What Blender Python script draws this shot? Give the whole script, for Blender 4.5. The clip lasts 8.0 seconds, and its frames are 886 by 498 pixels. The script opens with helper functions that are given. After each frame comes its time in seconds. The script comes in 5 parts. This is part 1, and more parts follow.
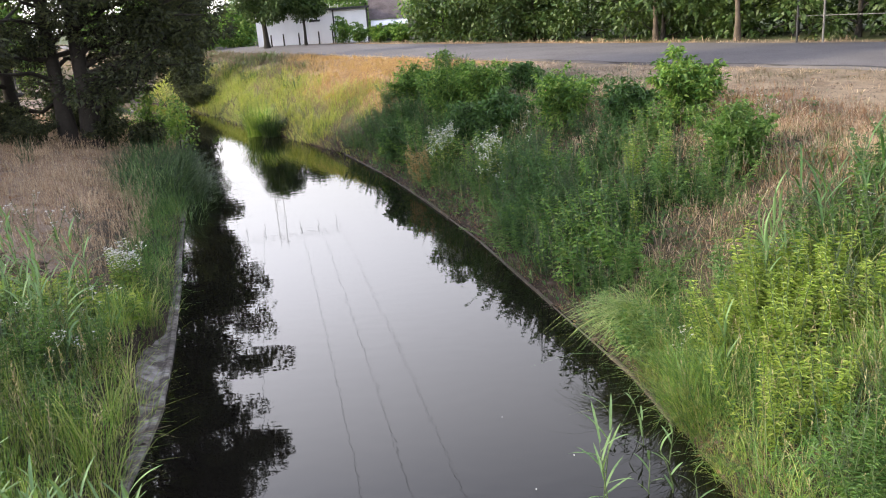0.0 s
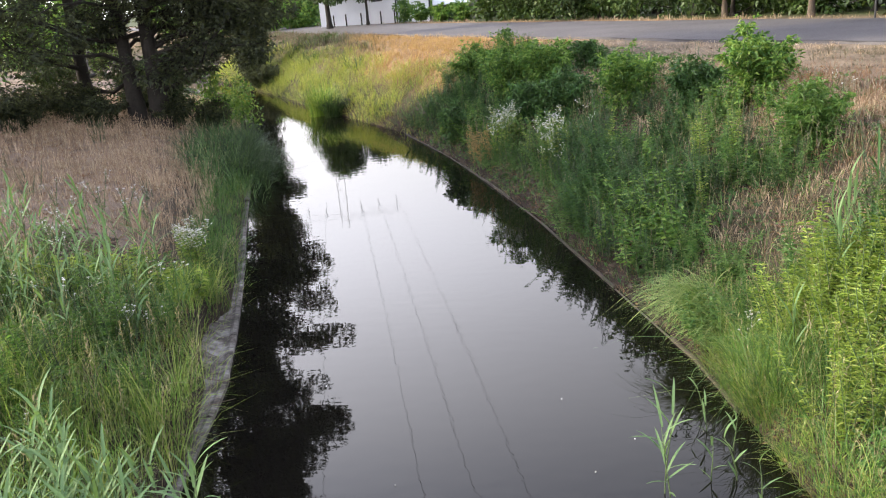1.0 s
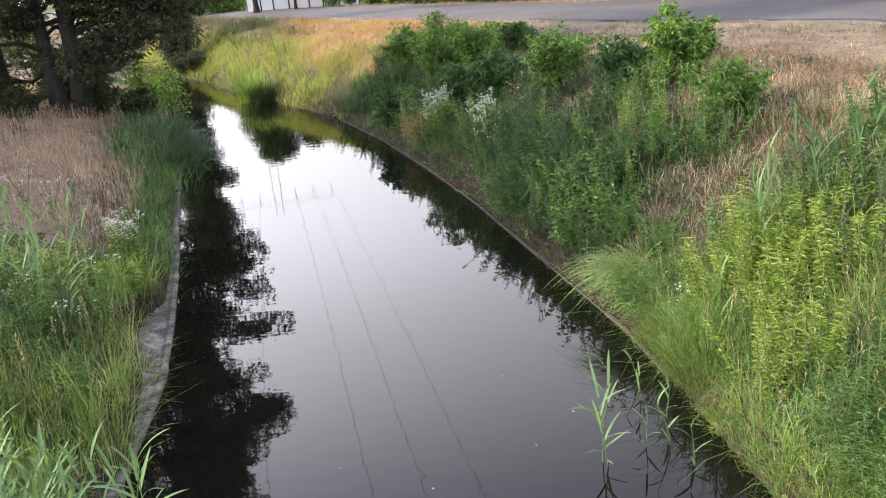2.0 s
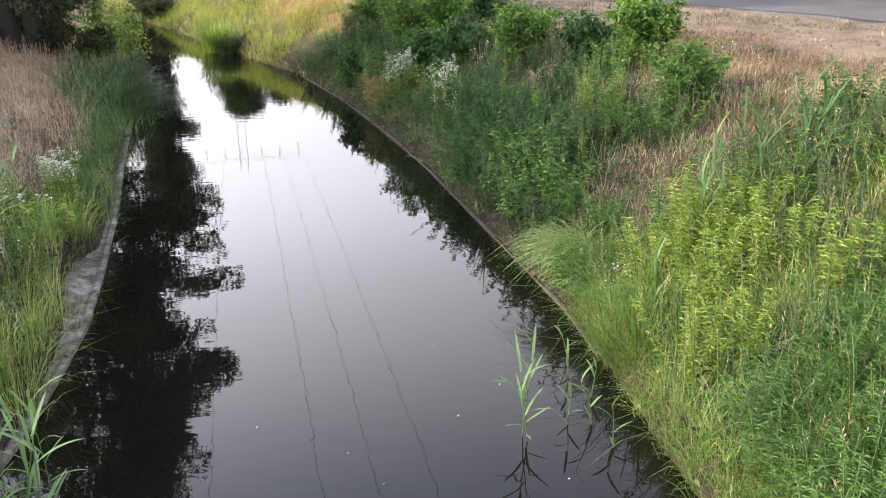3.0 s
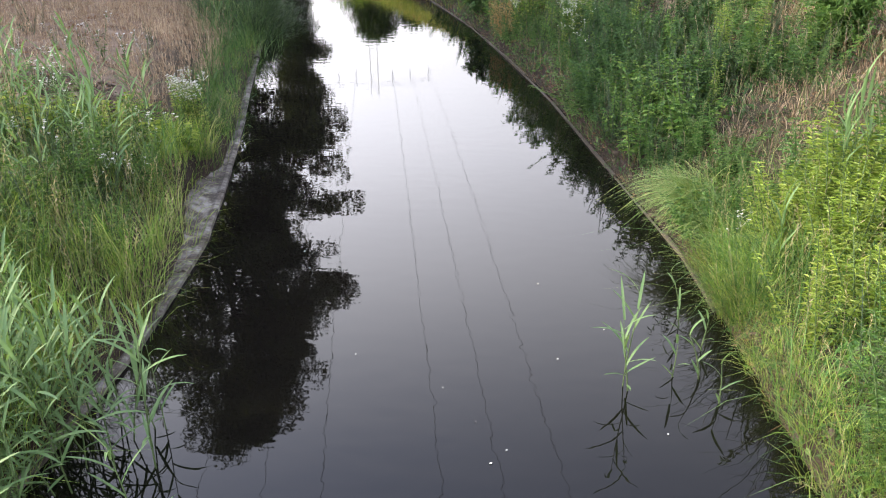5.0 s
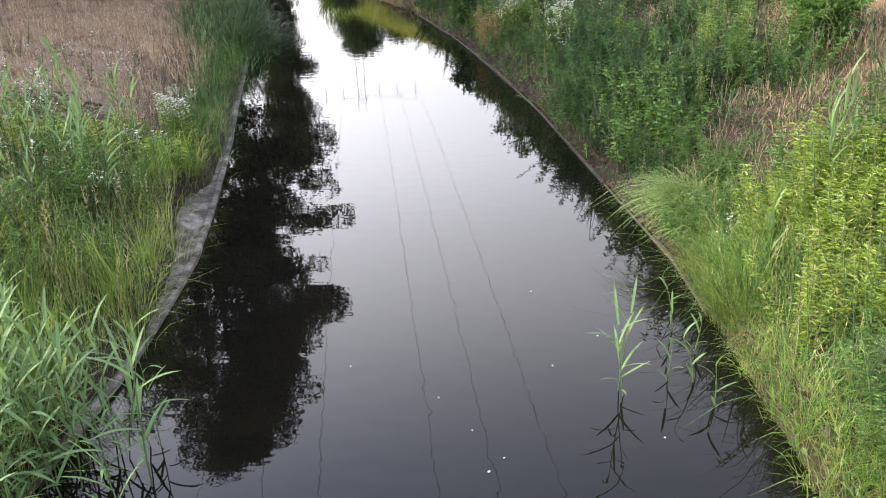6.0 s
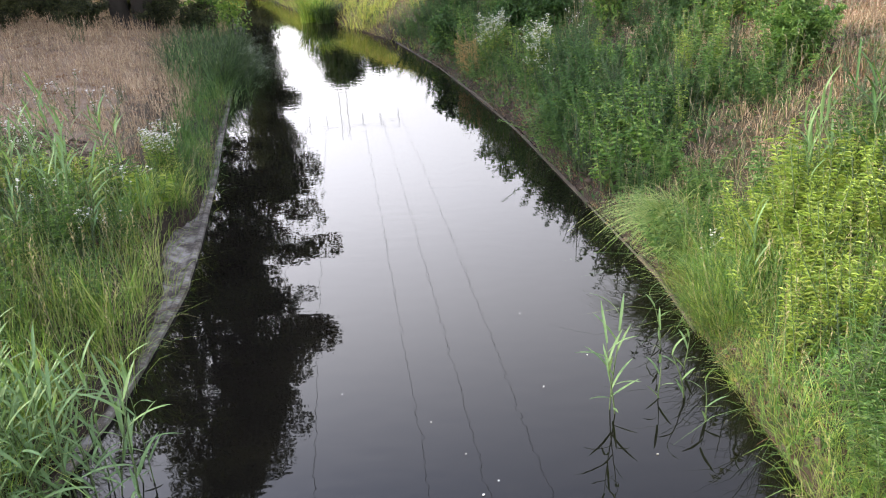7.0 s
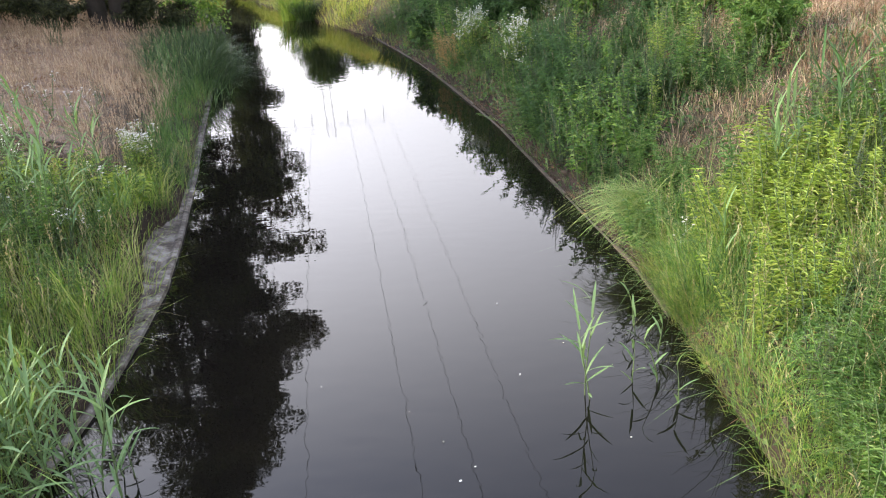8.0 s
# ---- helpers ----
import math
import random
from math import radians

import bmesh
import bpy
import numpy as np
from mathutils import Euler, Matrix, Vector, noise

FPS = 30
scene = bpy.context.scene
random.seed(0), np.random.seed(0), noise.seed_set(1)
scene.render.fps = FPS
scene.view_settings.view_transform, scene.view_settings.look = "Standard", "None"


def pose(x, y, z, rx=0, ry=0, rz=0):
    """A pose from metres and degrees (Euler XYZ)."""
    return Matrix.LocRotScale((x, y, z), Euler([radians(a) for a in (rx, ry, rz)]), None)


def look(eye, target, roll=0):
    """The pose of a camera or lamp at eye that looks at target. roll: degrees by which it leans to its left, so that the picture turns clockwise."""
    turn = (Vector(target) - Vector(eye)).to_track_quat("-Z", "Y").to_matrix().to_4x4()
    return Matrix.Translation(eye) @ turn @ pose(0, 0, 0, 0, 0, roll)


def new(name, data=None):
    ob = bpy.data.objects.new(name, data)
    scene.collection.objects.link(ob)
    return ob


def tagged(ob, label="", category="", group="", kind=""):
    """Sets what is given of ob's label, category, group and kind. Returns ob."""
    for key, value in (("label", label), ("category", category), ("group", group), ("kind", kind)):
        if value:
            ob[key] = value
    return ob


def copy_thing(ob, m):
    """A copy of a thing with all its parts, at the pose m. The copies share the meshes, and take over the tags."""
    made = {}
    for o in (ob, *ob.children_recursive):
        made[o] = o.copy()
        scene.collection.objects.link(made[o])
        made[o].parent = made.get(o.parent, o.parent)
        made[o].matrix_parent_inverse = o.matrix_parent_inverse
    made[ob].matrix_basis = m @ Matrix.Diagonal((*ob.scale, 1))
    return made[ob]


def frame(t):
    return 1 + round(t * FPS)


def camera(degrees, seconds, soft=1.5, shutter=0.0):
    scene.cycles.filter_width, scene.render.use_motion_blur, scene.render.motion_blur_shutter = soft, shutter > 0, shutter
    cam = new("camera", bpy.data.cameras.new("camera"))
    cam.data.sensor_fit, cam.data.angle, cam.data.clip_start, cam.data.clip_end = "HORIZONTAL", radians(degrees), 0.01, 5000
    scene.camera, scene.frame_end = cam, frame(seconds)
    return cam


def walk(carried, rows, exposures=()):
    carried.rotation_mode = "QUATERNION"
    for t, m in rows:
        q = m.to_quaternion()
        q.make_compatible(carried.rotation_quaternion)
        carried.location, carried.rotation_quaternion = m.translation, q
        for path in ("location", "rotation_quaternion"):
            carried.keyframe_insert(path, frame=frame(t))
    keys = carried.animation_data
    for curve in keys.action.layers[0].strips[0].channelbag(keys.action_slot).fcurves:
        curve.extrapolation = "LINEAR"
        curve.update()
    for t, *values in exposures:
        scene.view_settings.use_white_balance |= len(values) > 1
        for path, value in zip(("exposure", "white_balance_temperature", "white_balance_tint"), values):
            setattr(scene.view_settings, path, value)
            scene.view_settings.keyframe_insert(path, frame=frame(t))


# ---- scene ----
cam = camera(56.78, 8.0, soft=1.1)
PATH = [
    (0, pose(-0.000, -0.000, 4.000, 73.42, 4.24, 0.00)),
    (0.5, pose(-0.013, 0.012, 3.993, 72.97, 4.70, 2.71)),
    (1, pose(-0.017, 0.020, 3.988, 72.39, 4.87, 4.14)),
    (1.5, pose(-0.019, -0.002, 4.001, 71.86, 5.32, 4.31)),
    (2, pose(-0.015, -0.057, 4.006, 70.82, 5.26, -0.64)),
    (2.1, pose(-0.008, -0.037, 3.997, 70.52, 4.80, -2.02)),
    (2.2, pose(-0.000, -0.017, 3.988, 70.17, 4.28, -3.39)),
    (2.4, pose(0.044, 0.005, 3.969, 69.63, 3.50, -4.98)),
    (2.6, pose(0.109, 0.029, 3.941, 69.21, 2.51, -4.78)),
    (2.85, pose(0.200, 0.061, 3.902, 68.85, 1.27, -2.95)),
    (3.1, pose(0.283, 0.096, 3.868, 68.70, 0.39, -0.50)),
    (3.3, pose(0.327, 0.124, 3.853, 68.73, 0.20, 1.10)),
    (3.5, pose(0.357, 0.152, 3.846, 68.89, 0.38, 2.32)),
    (4, pose(0.364, 0.230, 3.831, 67.27, 0.73, 4.45)),
    (4.5, pose(0.377, 0.276, 3.824, 65.17, 1.53, 6.40)),
    (4.7, pose(0.397, 0.295, 3.850, 64.40, 1.14, 7.19)),
    (5, pose(0.392, 0.291, 3.847, 63.98, 1.23, 7.59)),
    (5.4, pose(0.380, 0.280, 3.838, 64.15, 1.54, 7.12)),
    (5.8, pose(0.372, 0.273, 3.833, 64.60, 1.95, 6.53)),
    (6, pose(0.384, 0.271, 3.832, 64.81, 2.27, 6.39)),
    (6.5, pose(0.387, 0.256, 3.839, 65.17, 2.85, 5.97)),
    (7, pose(0.394, 0.225, 3.841, 66.55, 3.64, 4.84)),
    (7.5, pose(0.399, 0.200, 3.837, 67.11, 4.07, 3.42)),
    (8, pose(0.514, 0.141, 3.830, 66.21, 4.44, 3.61)),
]
walk(cam, PATH, [(0, 1.04), (2, 1.19), (3.5, 1.26), (4.5, 1.28), (6.5, 1.33), (8, 1.33)])

# ---- world and sun ----
SUN_AZ, SUN_EL = radians(-91), radians(24)   # azimuth from +y towards +x
world = bpy.data.worlds.new("world")
scene.world = world
world.use_nodes = True
wn, wl = world.node_tree.nodes, world.node_tree.links
wn.clear()
sky = wn.new("ShaderNodeTexSky")
sky.sky_type = "NISHITA"
sky.sun_disc = False
sky.sun_elevation, sky.sun_rotation = SUN_EL, SUN_AZ
sky.air_density, sky.dust_density, sky.ozone_density = 1.0, 4.0, 1.0
haze = wn.new("ShaderNodeMix")
haze.data_type = "RGBA"
haze.inputs["Factor"].default_value = 0.55
way = wn.new("ShaderNodeTexCoord")
rise = wn.new("ShaderNodeSeparateXYZ")
wl.new(way.outputs["Generated"], rise.inputs[0])


def veil(low, high, z0, z1):
    """A smooth change of the haze from low to high between two heights in the sky."""
    m, span = wn.new("ShaderNodeMix"), wn.new("ShaderNodeMapRange")
    m.data_type, span.interpolation_type = "RGBA", "SMOOTHSTEP"
    span.inputs["From Min"].default_value, span.inputs["From Max"].default_value = z0, z1
    wl.new(rise.outputs["Z"], span.inputs["Value"])
    wl.new(span.outputs["Result"], m.inputs["Factor"])
    for value, key in ((low, "A"), (high, "B")):
        if isinstance(value, tuple):
            m.inputs[key].default_value = (*value, 1)
        else:
            wl.new(value, m.inputs[key])
    return m.outputs["Result"]


lower = veil((16.0, 15.2, 15.3), (29.8, 29.3, 31.6), 0.11, 0.36)     # pale haze low down, thin bright cloud above it
upper = veil(lower, (11.0, 12.0, 16.6), 0.44, 0.72)                   # thinner and bluer overhead
glow = wn.new("ShaderNodeMapRange")                                  # the haze is brighter on the sun's side
glow.interpolation_type = "SMOOTHSTEP"
for key, value in (("From Min", -0.45), ("From Max", 0.40), ("To Min", 1.35), ("To Max", 0.56)):
    glow.inputs[key].default_value = value
wl.new(rise.outputs["X"], glow.inputs["Value"])
sided = wn.new("ShaderNodeVectorMath")
sided.operation = "SCALE"
wl.new(upper, sided.inputs[0])
wl.new(glow.outputs["Result"], sided.inputs["Scale"])
wl.new(sided.outputs["Vector"], haze.inputs["B"])
back = wn.new("ShaderNodeBackground")
back.inputs["Strength"].default_value = 0.112
wout = wn.new("ShaderNodeOutputWorld")
wl.new(sky.outputs["Color"], haze.inputs["A"])
wl.new(haze.outputs["Result"], back.inputs["Color"])
wl.new(back.outputs["Background"], wout.inputs["Surface"])

sun_data = bpy.data.lights.new("sun", "SUN")
sun_data.energy, sun_data.angle, sun_data.color = 3.9, radians(2), (1.0, 0.88, 0.66)
sun = new("sun", sun_data)
SUN_DIR = Vector((math.sin(SUN_AZ) * math.cos(SUN_EL), math.cos(SUN_AZ) * math.cos(SUN_EL), math.sin(SUN_EL)))
sun.matrix_world = look(SUN_DIR * 50, (0, 0, 0))


# ---- materials ----
def nodes_of(name):
    m = bpy.data.materials.new(name)
    m.use_nodes = True
    n, l = m.node_tree.nodes, m.node_tree.links
    n.clear()
    out = n.new("ShaderNodeOutputMaterial")
    return m, n, l, out


def ramp_of(n, colours):
    r = n.new("ShaderNodeValToRGB")
    e = r.color_ramp.elements
    while len(e) < len(colours):
        e.new(0.5)
    for i, c in enumerate(colours):
        e[i].position = i / max(1, len(colours) - 1)
        e[i].color = (*c, 1)
    return r


def noise_of(n, l, scale, detail=4, rough=0.6, coords="Object"):
    tc = n.new("ShaderNodeTexCoord")
    t = n.new("ShaderNodeTexNoise")
    t.inputs["Scale"].default_value, t.inputs["Detail"].default_value, t.inputs["Roughness"].default_value = scale, detail, rough
    l.new(tc.outputs[coords], t.inputs["Vector"])
    return t


def mix_of(n, l, a, b, fac, mode="MIX"):
    m = n.new("ShaderNodeMix")
    m.data_type, m.blend_type = "RGBA", mode
    for value, key in ((a, "A"), (b, "B"), (fac, "Factor")):
        if isinstance(value, tuple):
            m.inputs[key].default_value = (*value, 1)
        elif isinstance(value, (int, float)):
            m.inputs[key].default_value = value
        else:
            l.new(value, m.inputs[key])
    return m.outputs["Result"]


def leaf_material(name, colours, through_light=0.35, rough=0.5, patch=0.5):
    """Leaves and blades: a colour for each blade, in larger patches of tone, that lets some light through."""
    m, n, l, out = nodes_of(name)
    geo = n.new("ShaderNodeNewGeometry")
    r = ramp_of(n, [tuple(0.76 * v for v in c) for c in colours])
    l.new(geo.outputs["Random Per Island"], r.inputs["Fac"])
    big = noise_of(n, l, 0.9, 3)
    tone = ramp_of(n, [(1 - patch,) * 3, (1 + patch * 0.4,) * 3])
    l.new(big.outputs["Fac"], tone.inputs["Fac"])
    tone.color_ramp.elements[0].position, tone.color_ramp.elements[1].position = 0.32, 0.68
    col = mix_of(n, l, r.outputs["Color"], tone.outputs["Color"], 1.0, "MULTIPLY")
    p = n.new("ShaderNodeBsdfPrincipled")
    p.inputs["Roughness"].default_value = rough
    p.inputs["Specular IOR Level"].default_value = 0.35
    l.new(col, p.inputs["Base Color"])
    tr = n.new("ShaderNodeBsdfTranslucent")
    l.new(mix_of(n, l, col, (1.0, 0.96, 0.45), 0.75, "MULTIPLY"), tr.inputs["Color"])
    mix = n.new("ShaderNodeMixShader")
    mix.inputs["Fac"].default_value = through_light
    l.new(p.outputs["BSDF"], mix.inputs[1])
    l.new(tr.outputs["BSDF"], mix.inputs[2])
    l.new(mix.outputs["Shader"], out.inputs["Surface"])
    return m


def surface_material(name, colours, scale, rough=0.85, bump=0.3, fine=60.0, metal=0.0, spec=0.3, fine_mix=0.35):
    """A rough surface with stains at one scale and grain at a finer one."""
    m, n, l, out = nodes_of(name)
    big = noise_of(n, l, scale, 6, 0.65)
    r = ramp_of(n, colours)
    r.color_ramp.elements[0].position, r.color_ramp.elements[-1].position = 0.28, 0.72
    l.new(big.outputs["Fac"], r.inputs["Fac"])
    small = noise_of(n, l, fine, 3)
    grain = ramp_of(n, [(1 - fine_mix,) * 3, (1 + fine_mix,) * 3])
    l.new(small.outputs["Fac"], grain.inputs["Fac"])
    p = n.new("ShaderNodeBsdfPrincipled")
    p.inputs["Roughness"].default_value, p.inputs["Metallic"].default_value = rough, metal
    p.inputs["Specular IOR Level"].default_value = spec
    l.new(mix_of(n, l, r.outputs["Color"], grain.outputs["Color"], 1.0, "MULTIPLY"), p.inputs["Base Color"])
    b = n.new("ShaderNodeBump")
    b.inputs["Strength"].default_value, b.inputs["Distance"].default_value = bump, 0.02
    l.new(small.outputs["Fac"], b.inputs["Height"])
    l.new(b.outputs["Normal"], p.inputs["Normal"])
    l.new(p.outputs["BSDF"], out.inputs["Surface"])
    return m


def water_material():
    m, n, l, out = nodes_of("water")
    p = n.new("ShaderNodeBsdfPrincipled")
    p.inputs["Roughness"].default_value = 0.015
    p.inputs["IOR"].default_value = 1.33
    murk = noise_of(n, l, 0.4, 3)
    r = ramp_of(n, [(0.003, 0.0028, 0.0024), (0.006, 0.0054, 0.0042)])
    l.new(murk.outputs["Fac"], r.inputs["Fac"])
    l.new(r.outputs["Color"], p.inputs["Base Color"])
    tc = n.new("ShaderNodeTexCoord")
    mp = n.new("ShaderNodeMapping")
    mp.inputs["Scale"].default_value = (1.0, 1.7, 1.0)
    l.new(tc.outputs["Object"], mp.inputs["Vector"])
    rip = n.new("ShaderNodeTexNoise")
    rip.inputs["Scale"].default_value, rip.inputs["Detail"].default_value, rip.inputs["Roughness"].default_value = 3.2, 2.0, 0.45
    l.new(mp.outputs["Vector"], rip.inputs["Vector"])
    b = n.new("ShaderNodeBump")
    b.inputs["Strength"].default_value, b.inputs["Distance"].default_value = 1.0, 0.0011
    l.new(rip.outputs["Fac"], b.inputs["Height"])
    l.new(b.outputs["Normal"], p.inputs["Normal"])
    l.new(p.outputs["BSDF"], out.inputs["Surface"])
    return m


def soil_material():
    """Bare earth: its tint is stored with the ground, from damp loam to dry sand and turf; stains and grain on top."""
    m, n, l, out = nodes_of("soil")
    a = n.new("ShaderNodeAttribute")
    a.attribute_name = "soil"
    big, small, mid = noise_of(n, l, 1.1, 6, 0.7), noise_of(n, l, 55, 3), noise_of(n, l, 7, 4)
    t1, t2 = ramp_of(n, [(0.55, 0.52, 0.5), (1.3, 1.3, 1.3)]), ramp_of(n, [(0.6, 0.6, 0.6), (1.35, 1.35, 1.35)])
    t1.color_ramp.elements[0].position, t1.color_ramp.elements[1].position = 0.3, 0.7
    l.new(big.outputs["Fac"], t1.inputs["Fac"])
    both = n.new("ShaderNodeMath")
    both.operation = "MULTIPLY_ADD"
    both.inputs[1].default_value = 0.5
    l.new(small.outputs["Fac"], both.inputs[0])
    half = n.new("ShaderNodeMath")
    half.operation = "MULTIPLY"
    half.inputs[1].default_value = 0.5
    l.new(mid.outputs["Fac"], half.inputs[0])
    l.new(half.outputs[0], both.inputs[2])
    l.new(both.outputs[0], t2.inputs["Fac"])
    t2.color_ramp.elements[0].position, t2.color_ramp.elements[1].position = 0.35, 0.65
    c = mix_of(n, l, a.outputs["Color"], t1.outputs["Color"], 1.0, "MULTIPLY")
    c = mix_of(n, l, c, t2.outputs["Color"], 1.0, "MULTIPLY")
    p = n.new("ShaderNodeBsdfPrincipled")
    p.inputs["Roughness"].default_value, p.inputs["Specular IOR Level"].default_value = 0.95, 0.2
    l.new(c, p.inputs["Base Color"])
    b = n.new("ShaderNodeBump")
    b.inputs["Strength"].default_value, b.inputs["Distance"].default_value = 0.8, 0.04
    l.new(both.outputs[0], b.inputs["Height"])
    l.new(b.outputs["Normal"], p.inputs["Normal"])
    l.new(p.outputs["BSDF"], out.inputs["Surface"])
    return m


M_WATER = water_material()
M_GROUND = soil_material()
M_ASPHALT = surface_material("asphalt", [(0.058, 0.052, 0.051), (0.098, 0.089, 0.087)], 0.5, 0.85, 0.3, 90)
def concrete_material():
    """Old concrete: each slab with a tone of its own, dark moss and dirt in patches, fine grain."""
    m, n, l, out = nodes_of("old_concrete")
    info = n.new("ShaderNodeObjectInfo")
    base = ramp_of(n, [(0.11, 0.104, 0.096), (0.17, 0.162, 0.152), (0.27, 0.26, 0.25)])
    l.new(info.outputs["Random"], base.inputs["Fac"])
    patch, grain = noise_of(n, l, 4.2, 8, 0.75), noise_of(n, l, 80, 2)
    dirt = ramp_of(n, [(0.16, 0.13, 0.095), (0.50, 0.45, 0.38), (1.12, 1.10, 1.06)])
    dirt.color_ramp.elements[0].position, dirt.color_ramp.elements[1].position, dirt.color_ramp.elements[2].position = 0.40, 0.50, 0.62
    l.new(patch.outputs["Fac"], dirt.inputs["Fac"])
    fine = ramp_of(n, [(0.8, 0.8, 0.8), (1.2, 1.2, 1.2)])
    l.new(grain.outputs["Fac"], fine.inputs["Fac"])
    p = n.new("ShaderNodeBsdfPrincipled")
    p.inputs["Roughness"].default_value = 0.9
    c = mix_of(n, l, base.outputs["Color"], dirt.outputs["Color"], 1.0, "MULTIPLY")
    l.new(mix_of(n, l, c, fine.outputs["Color"], 1.0, "MULTIPLY"), p.inputs["Base Color"])
    b = n.new("ShaderNodeBump")
    b.inputs["Strength"].default_value, b.inputs["Distance"].default_value = 0.35, 0.004
    l.new(grain.outputs["Fac"], b.inputs["Height"])
    l.new(b.outputs["Normal"], p.inputs["Normal"])
    l.new(p.outputs["BSDF"], out.inputs["Surface"])
    return m


M_CONCRETE = concrete_material()
M_BOARD = surface_material("wet_timber", [(0.03, 0.024, 0.018), (0.09, 0.075, 0.055)], 3.0, 0.8, 0.4, 40)
M_BARK = surface_material("bark", [(0.016, 0.014, 0.012), (0.036, 0.031, 0.026)], 3.0, 0.95, 0.8, 22)
M_BARK_PALE = surface_material("pale_bark", [(0.06, 0.046, 0.034), (0.12, 0.095, 0.07)], 3.0, 0.95, 0.7, 22)
M_STEM = surface_material("green_stem", [(0.045, 0.08, 0.025), (0.10, 0.14, 0.05)], 3.0, 0.7, 0.1, 40)
M_PAINT = surface_material("white_render", [(0.66, 0.67, 0.70), (0.80, 0.80, 0.82)], 0.7, 0.9, 0.15, 30, fine_mix=0.08)
M_WALL = surface_material("grey_render", [(0.16, 0.155, 0.15), (0.24, 0.235, 0.23)], 0.9, 0.9, 0.15, 30, fine_mix=0.1)
M_POST = surface_material("grey_post_paint", [(0.09, 0.088, 0.082), (0.16, 0.155, 0.145)], 3.0, 0.7, 0.1, 30)
M_ROOF = surface_material("old_roof_tile", [(0.13, 0.11, 0.11), (0.24, 0.20, 0.20)], 1.5, 0.9, 0.4, 12)
M_DARK = surface_material("dark_trim", [(0.02, 0.02, 0.022), (0.05, 0.05, 0.05)], 2.0, 0.7, 0.1, 30)
M_METAL = surface_material("galvanised_steel", [(0.42, 0.425, 0.43), (0.56, 0.565, 0.57)], 3.0, 0.6, 0.1, 40, metal=0.2)
M_WIRE = surface_material("power_cable", [(0.04, 0.04, 0.04), (0.07, 0.07, 0.07)], 1.0, 0.6, 0.0, 20)
M_PETAL = leaf_material("white_petals", [(0.75, 0.75, 0.72), (0.98, 0.98, 0.95)], 0.2, 0.6, 0.1)
M_DRY = leaf_material("dry_grass", [(0.32, 0.22, 0.15), (0.60, 0.44, 0.30), (0.54, 0.38, 0.27), (0.88, 0.74, 0.52)], 0.25, 0.7, 0.4)
M_GRASS_YELLOW = leaf_material("sunlit_grass", [(0.17, 0.28, 0.04), (0.33, 0.45, 0.07), (0.52, 0.58, 0.12), (0.66, 0.60, 0.22)], 0.45, 0.55, 0.3)
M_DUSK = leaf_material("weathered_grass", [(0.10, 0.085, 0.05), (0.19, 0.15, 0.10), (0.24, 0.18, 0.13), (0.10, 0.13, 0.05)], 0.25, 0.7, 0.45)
M_SEAM = surface_material("tar_edge", [(0.018, 0.017, 0.017), (0.035, 0.032, 0.032)], 2.0, 0.8, 0.3, 60)
M_CLOD = surface_material("earth_clods", [(0.035, 0.027, 0.02), (0.12, 0.09, 0.062)], 4.0, 0.95, 0.5, 60)
M_DRY_GOLD = leaf_material("golden_dry_grass", [(0.48, 0.28, 0.11), (0.58, 0.38, 0.17), (0.50, 0.36, 0.14)], 0.25, 0.7, 0.25)
M_GRASS = leaf_material("green_grass", [(0.04, 0.11, 0.025), (0.09, 0.21, 0.045), (0.16, 0.30, 0.07), (0.24, 0.35, 0.12)], 0.35, 0.5, 0.45)
M_GRASS_BRIGHT = leaf_material("bright_grass", [(0.11, 0.24, 0.04), (0.23, 0.40, 0.07), (0.38, 0.52, 0.11), (0.56, 0.60, 0.22)], 0.45, 0.5, 0.5)
M_HERB = leaf_material("herb_leaves", [(0.04, 0.11, 0.03), (0.08, 0.18, 0.045), (0.14, 0.26, 0.07)], 0.3, 0.5, 0.5)
M_GOLDENROD = leaf_material("lush_leaves", [(0.22, 0.36, 0.055), (0.40, 0.56, 0.10), (0.62, 0.74, 0.21)], 0.5, 0.5, 0.45)
M_WILLOW = leaf_material("willowherb_leaves", [(0.075, 0.185, 0.04), (0.15, 0.30, 0.065), (0.28, 0.44, 0.12)], 0.45, 0.5, 0.5)
M_MUGWORT = leaf_material("greyish_leaves", [(0.06, 0.105, 0.05), (0.11, 0.16, 0.08), (0.20, 0.25, 0.14)], 0.3, 0.6, 0.45)
M_ELDER = leaf_material("bush_leaves", [(0.055, 0.14, 0.03), (0.12, 0.26, 0.05), (0.20, 0.36, 0.07), (0.34, 0.48, 0.12)], 0.42, 0.55, 0.3)
M_REED = leaf_material("reed_leaves", [(0.11, 0.23, 0.085), (0.19, 0.34, 0.13), (0.36, 0.47, 0.22)], 0.4, 0.6, 0.3)
# a darker copy of the reed green, with the bend's shade in the colour
M_REED_SHADE = leaf_material("shaded_reed_leaves", [(0.028, 0.062, 0.022), (0.055, 0.11, 0.035), (0.13, 0.20, 0.07)], 0.3, 0.5, 0.3)
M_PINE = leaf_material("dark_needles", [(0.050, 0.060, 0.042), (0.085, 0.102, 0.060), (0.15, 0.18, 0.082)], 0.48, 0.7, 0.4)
M_HEDGE = leaf_material("hedge_leaves", [(0.035, 0.075, 0.018), (0.07, 0.13, 0.03), (0.13, 0.19, 0.055)], 0.3, 0.5, 0.45)
M_RUST = leaf_material("rust_brown_plants", [(0.16, 0.085, 0.045), (0.28, 0.15, 0.075), (0.36, 0.22, 0.12)], 0.2, 0.7, 0.3)
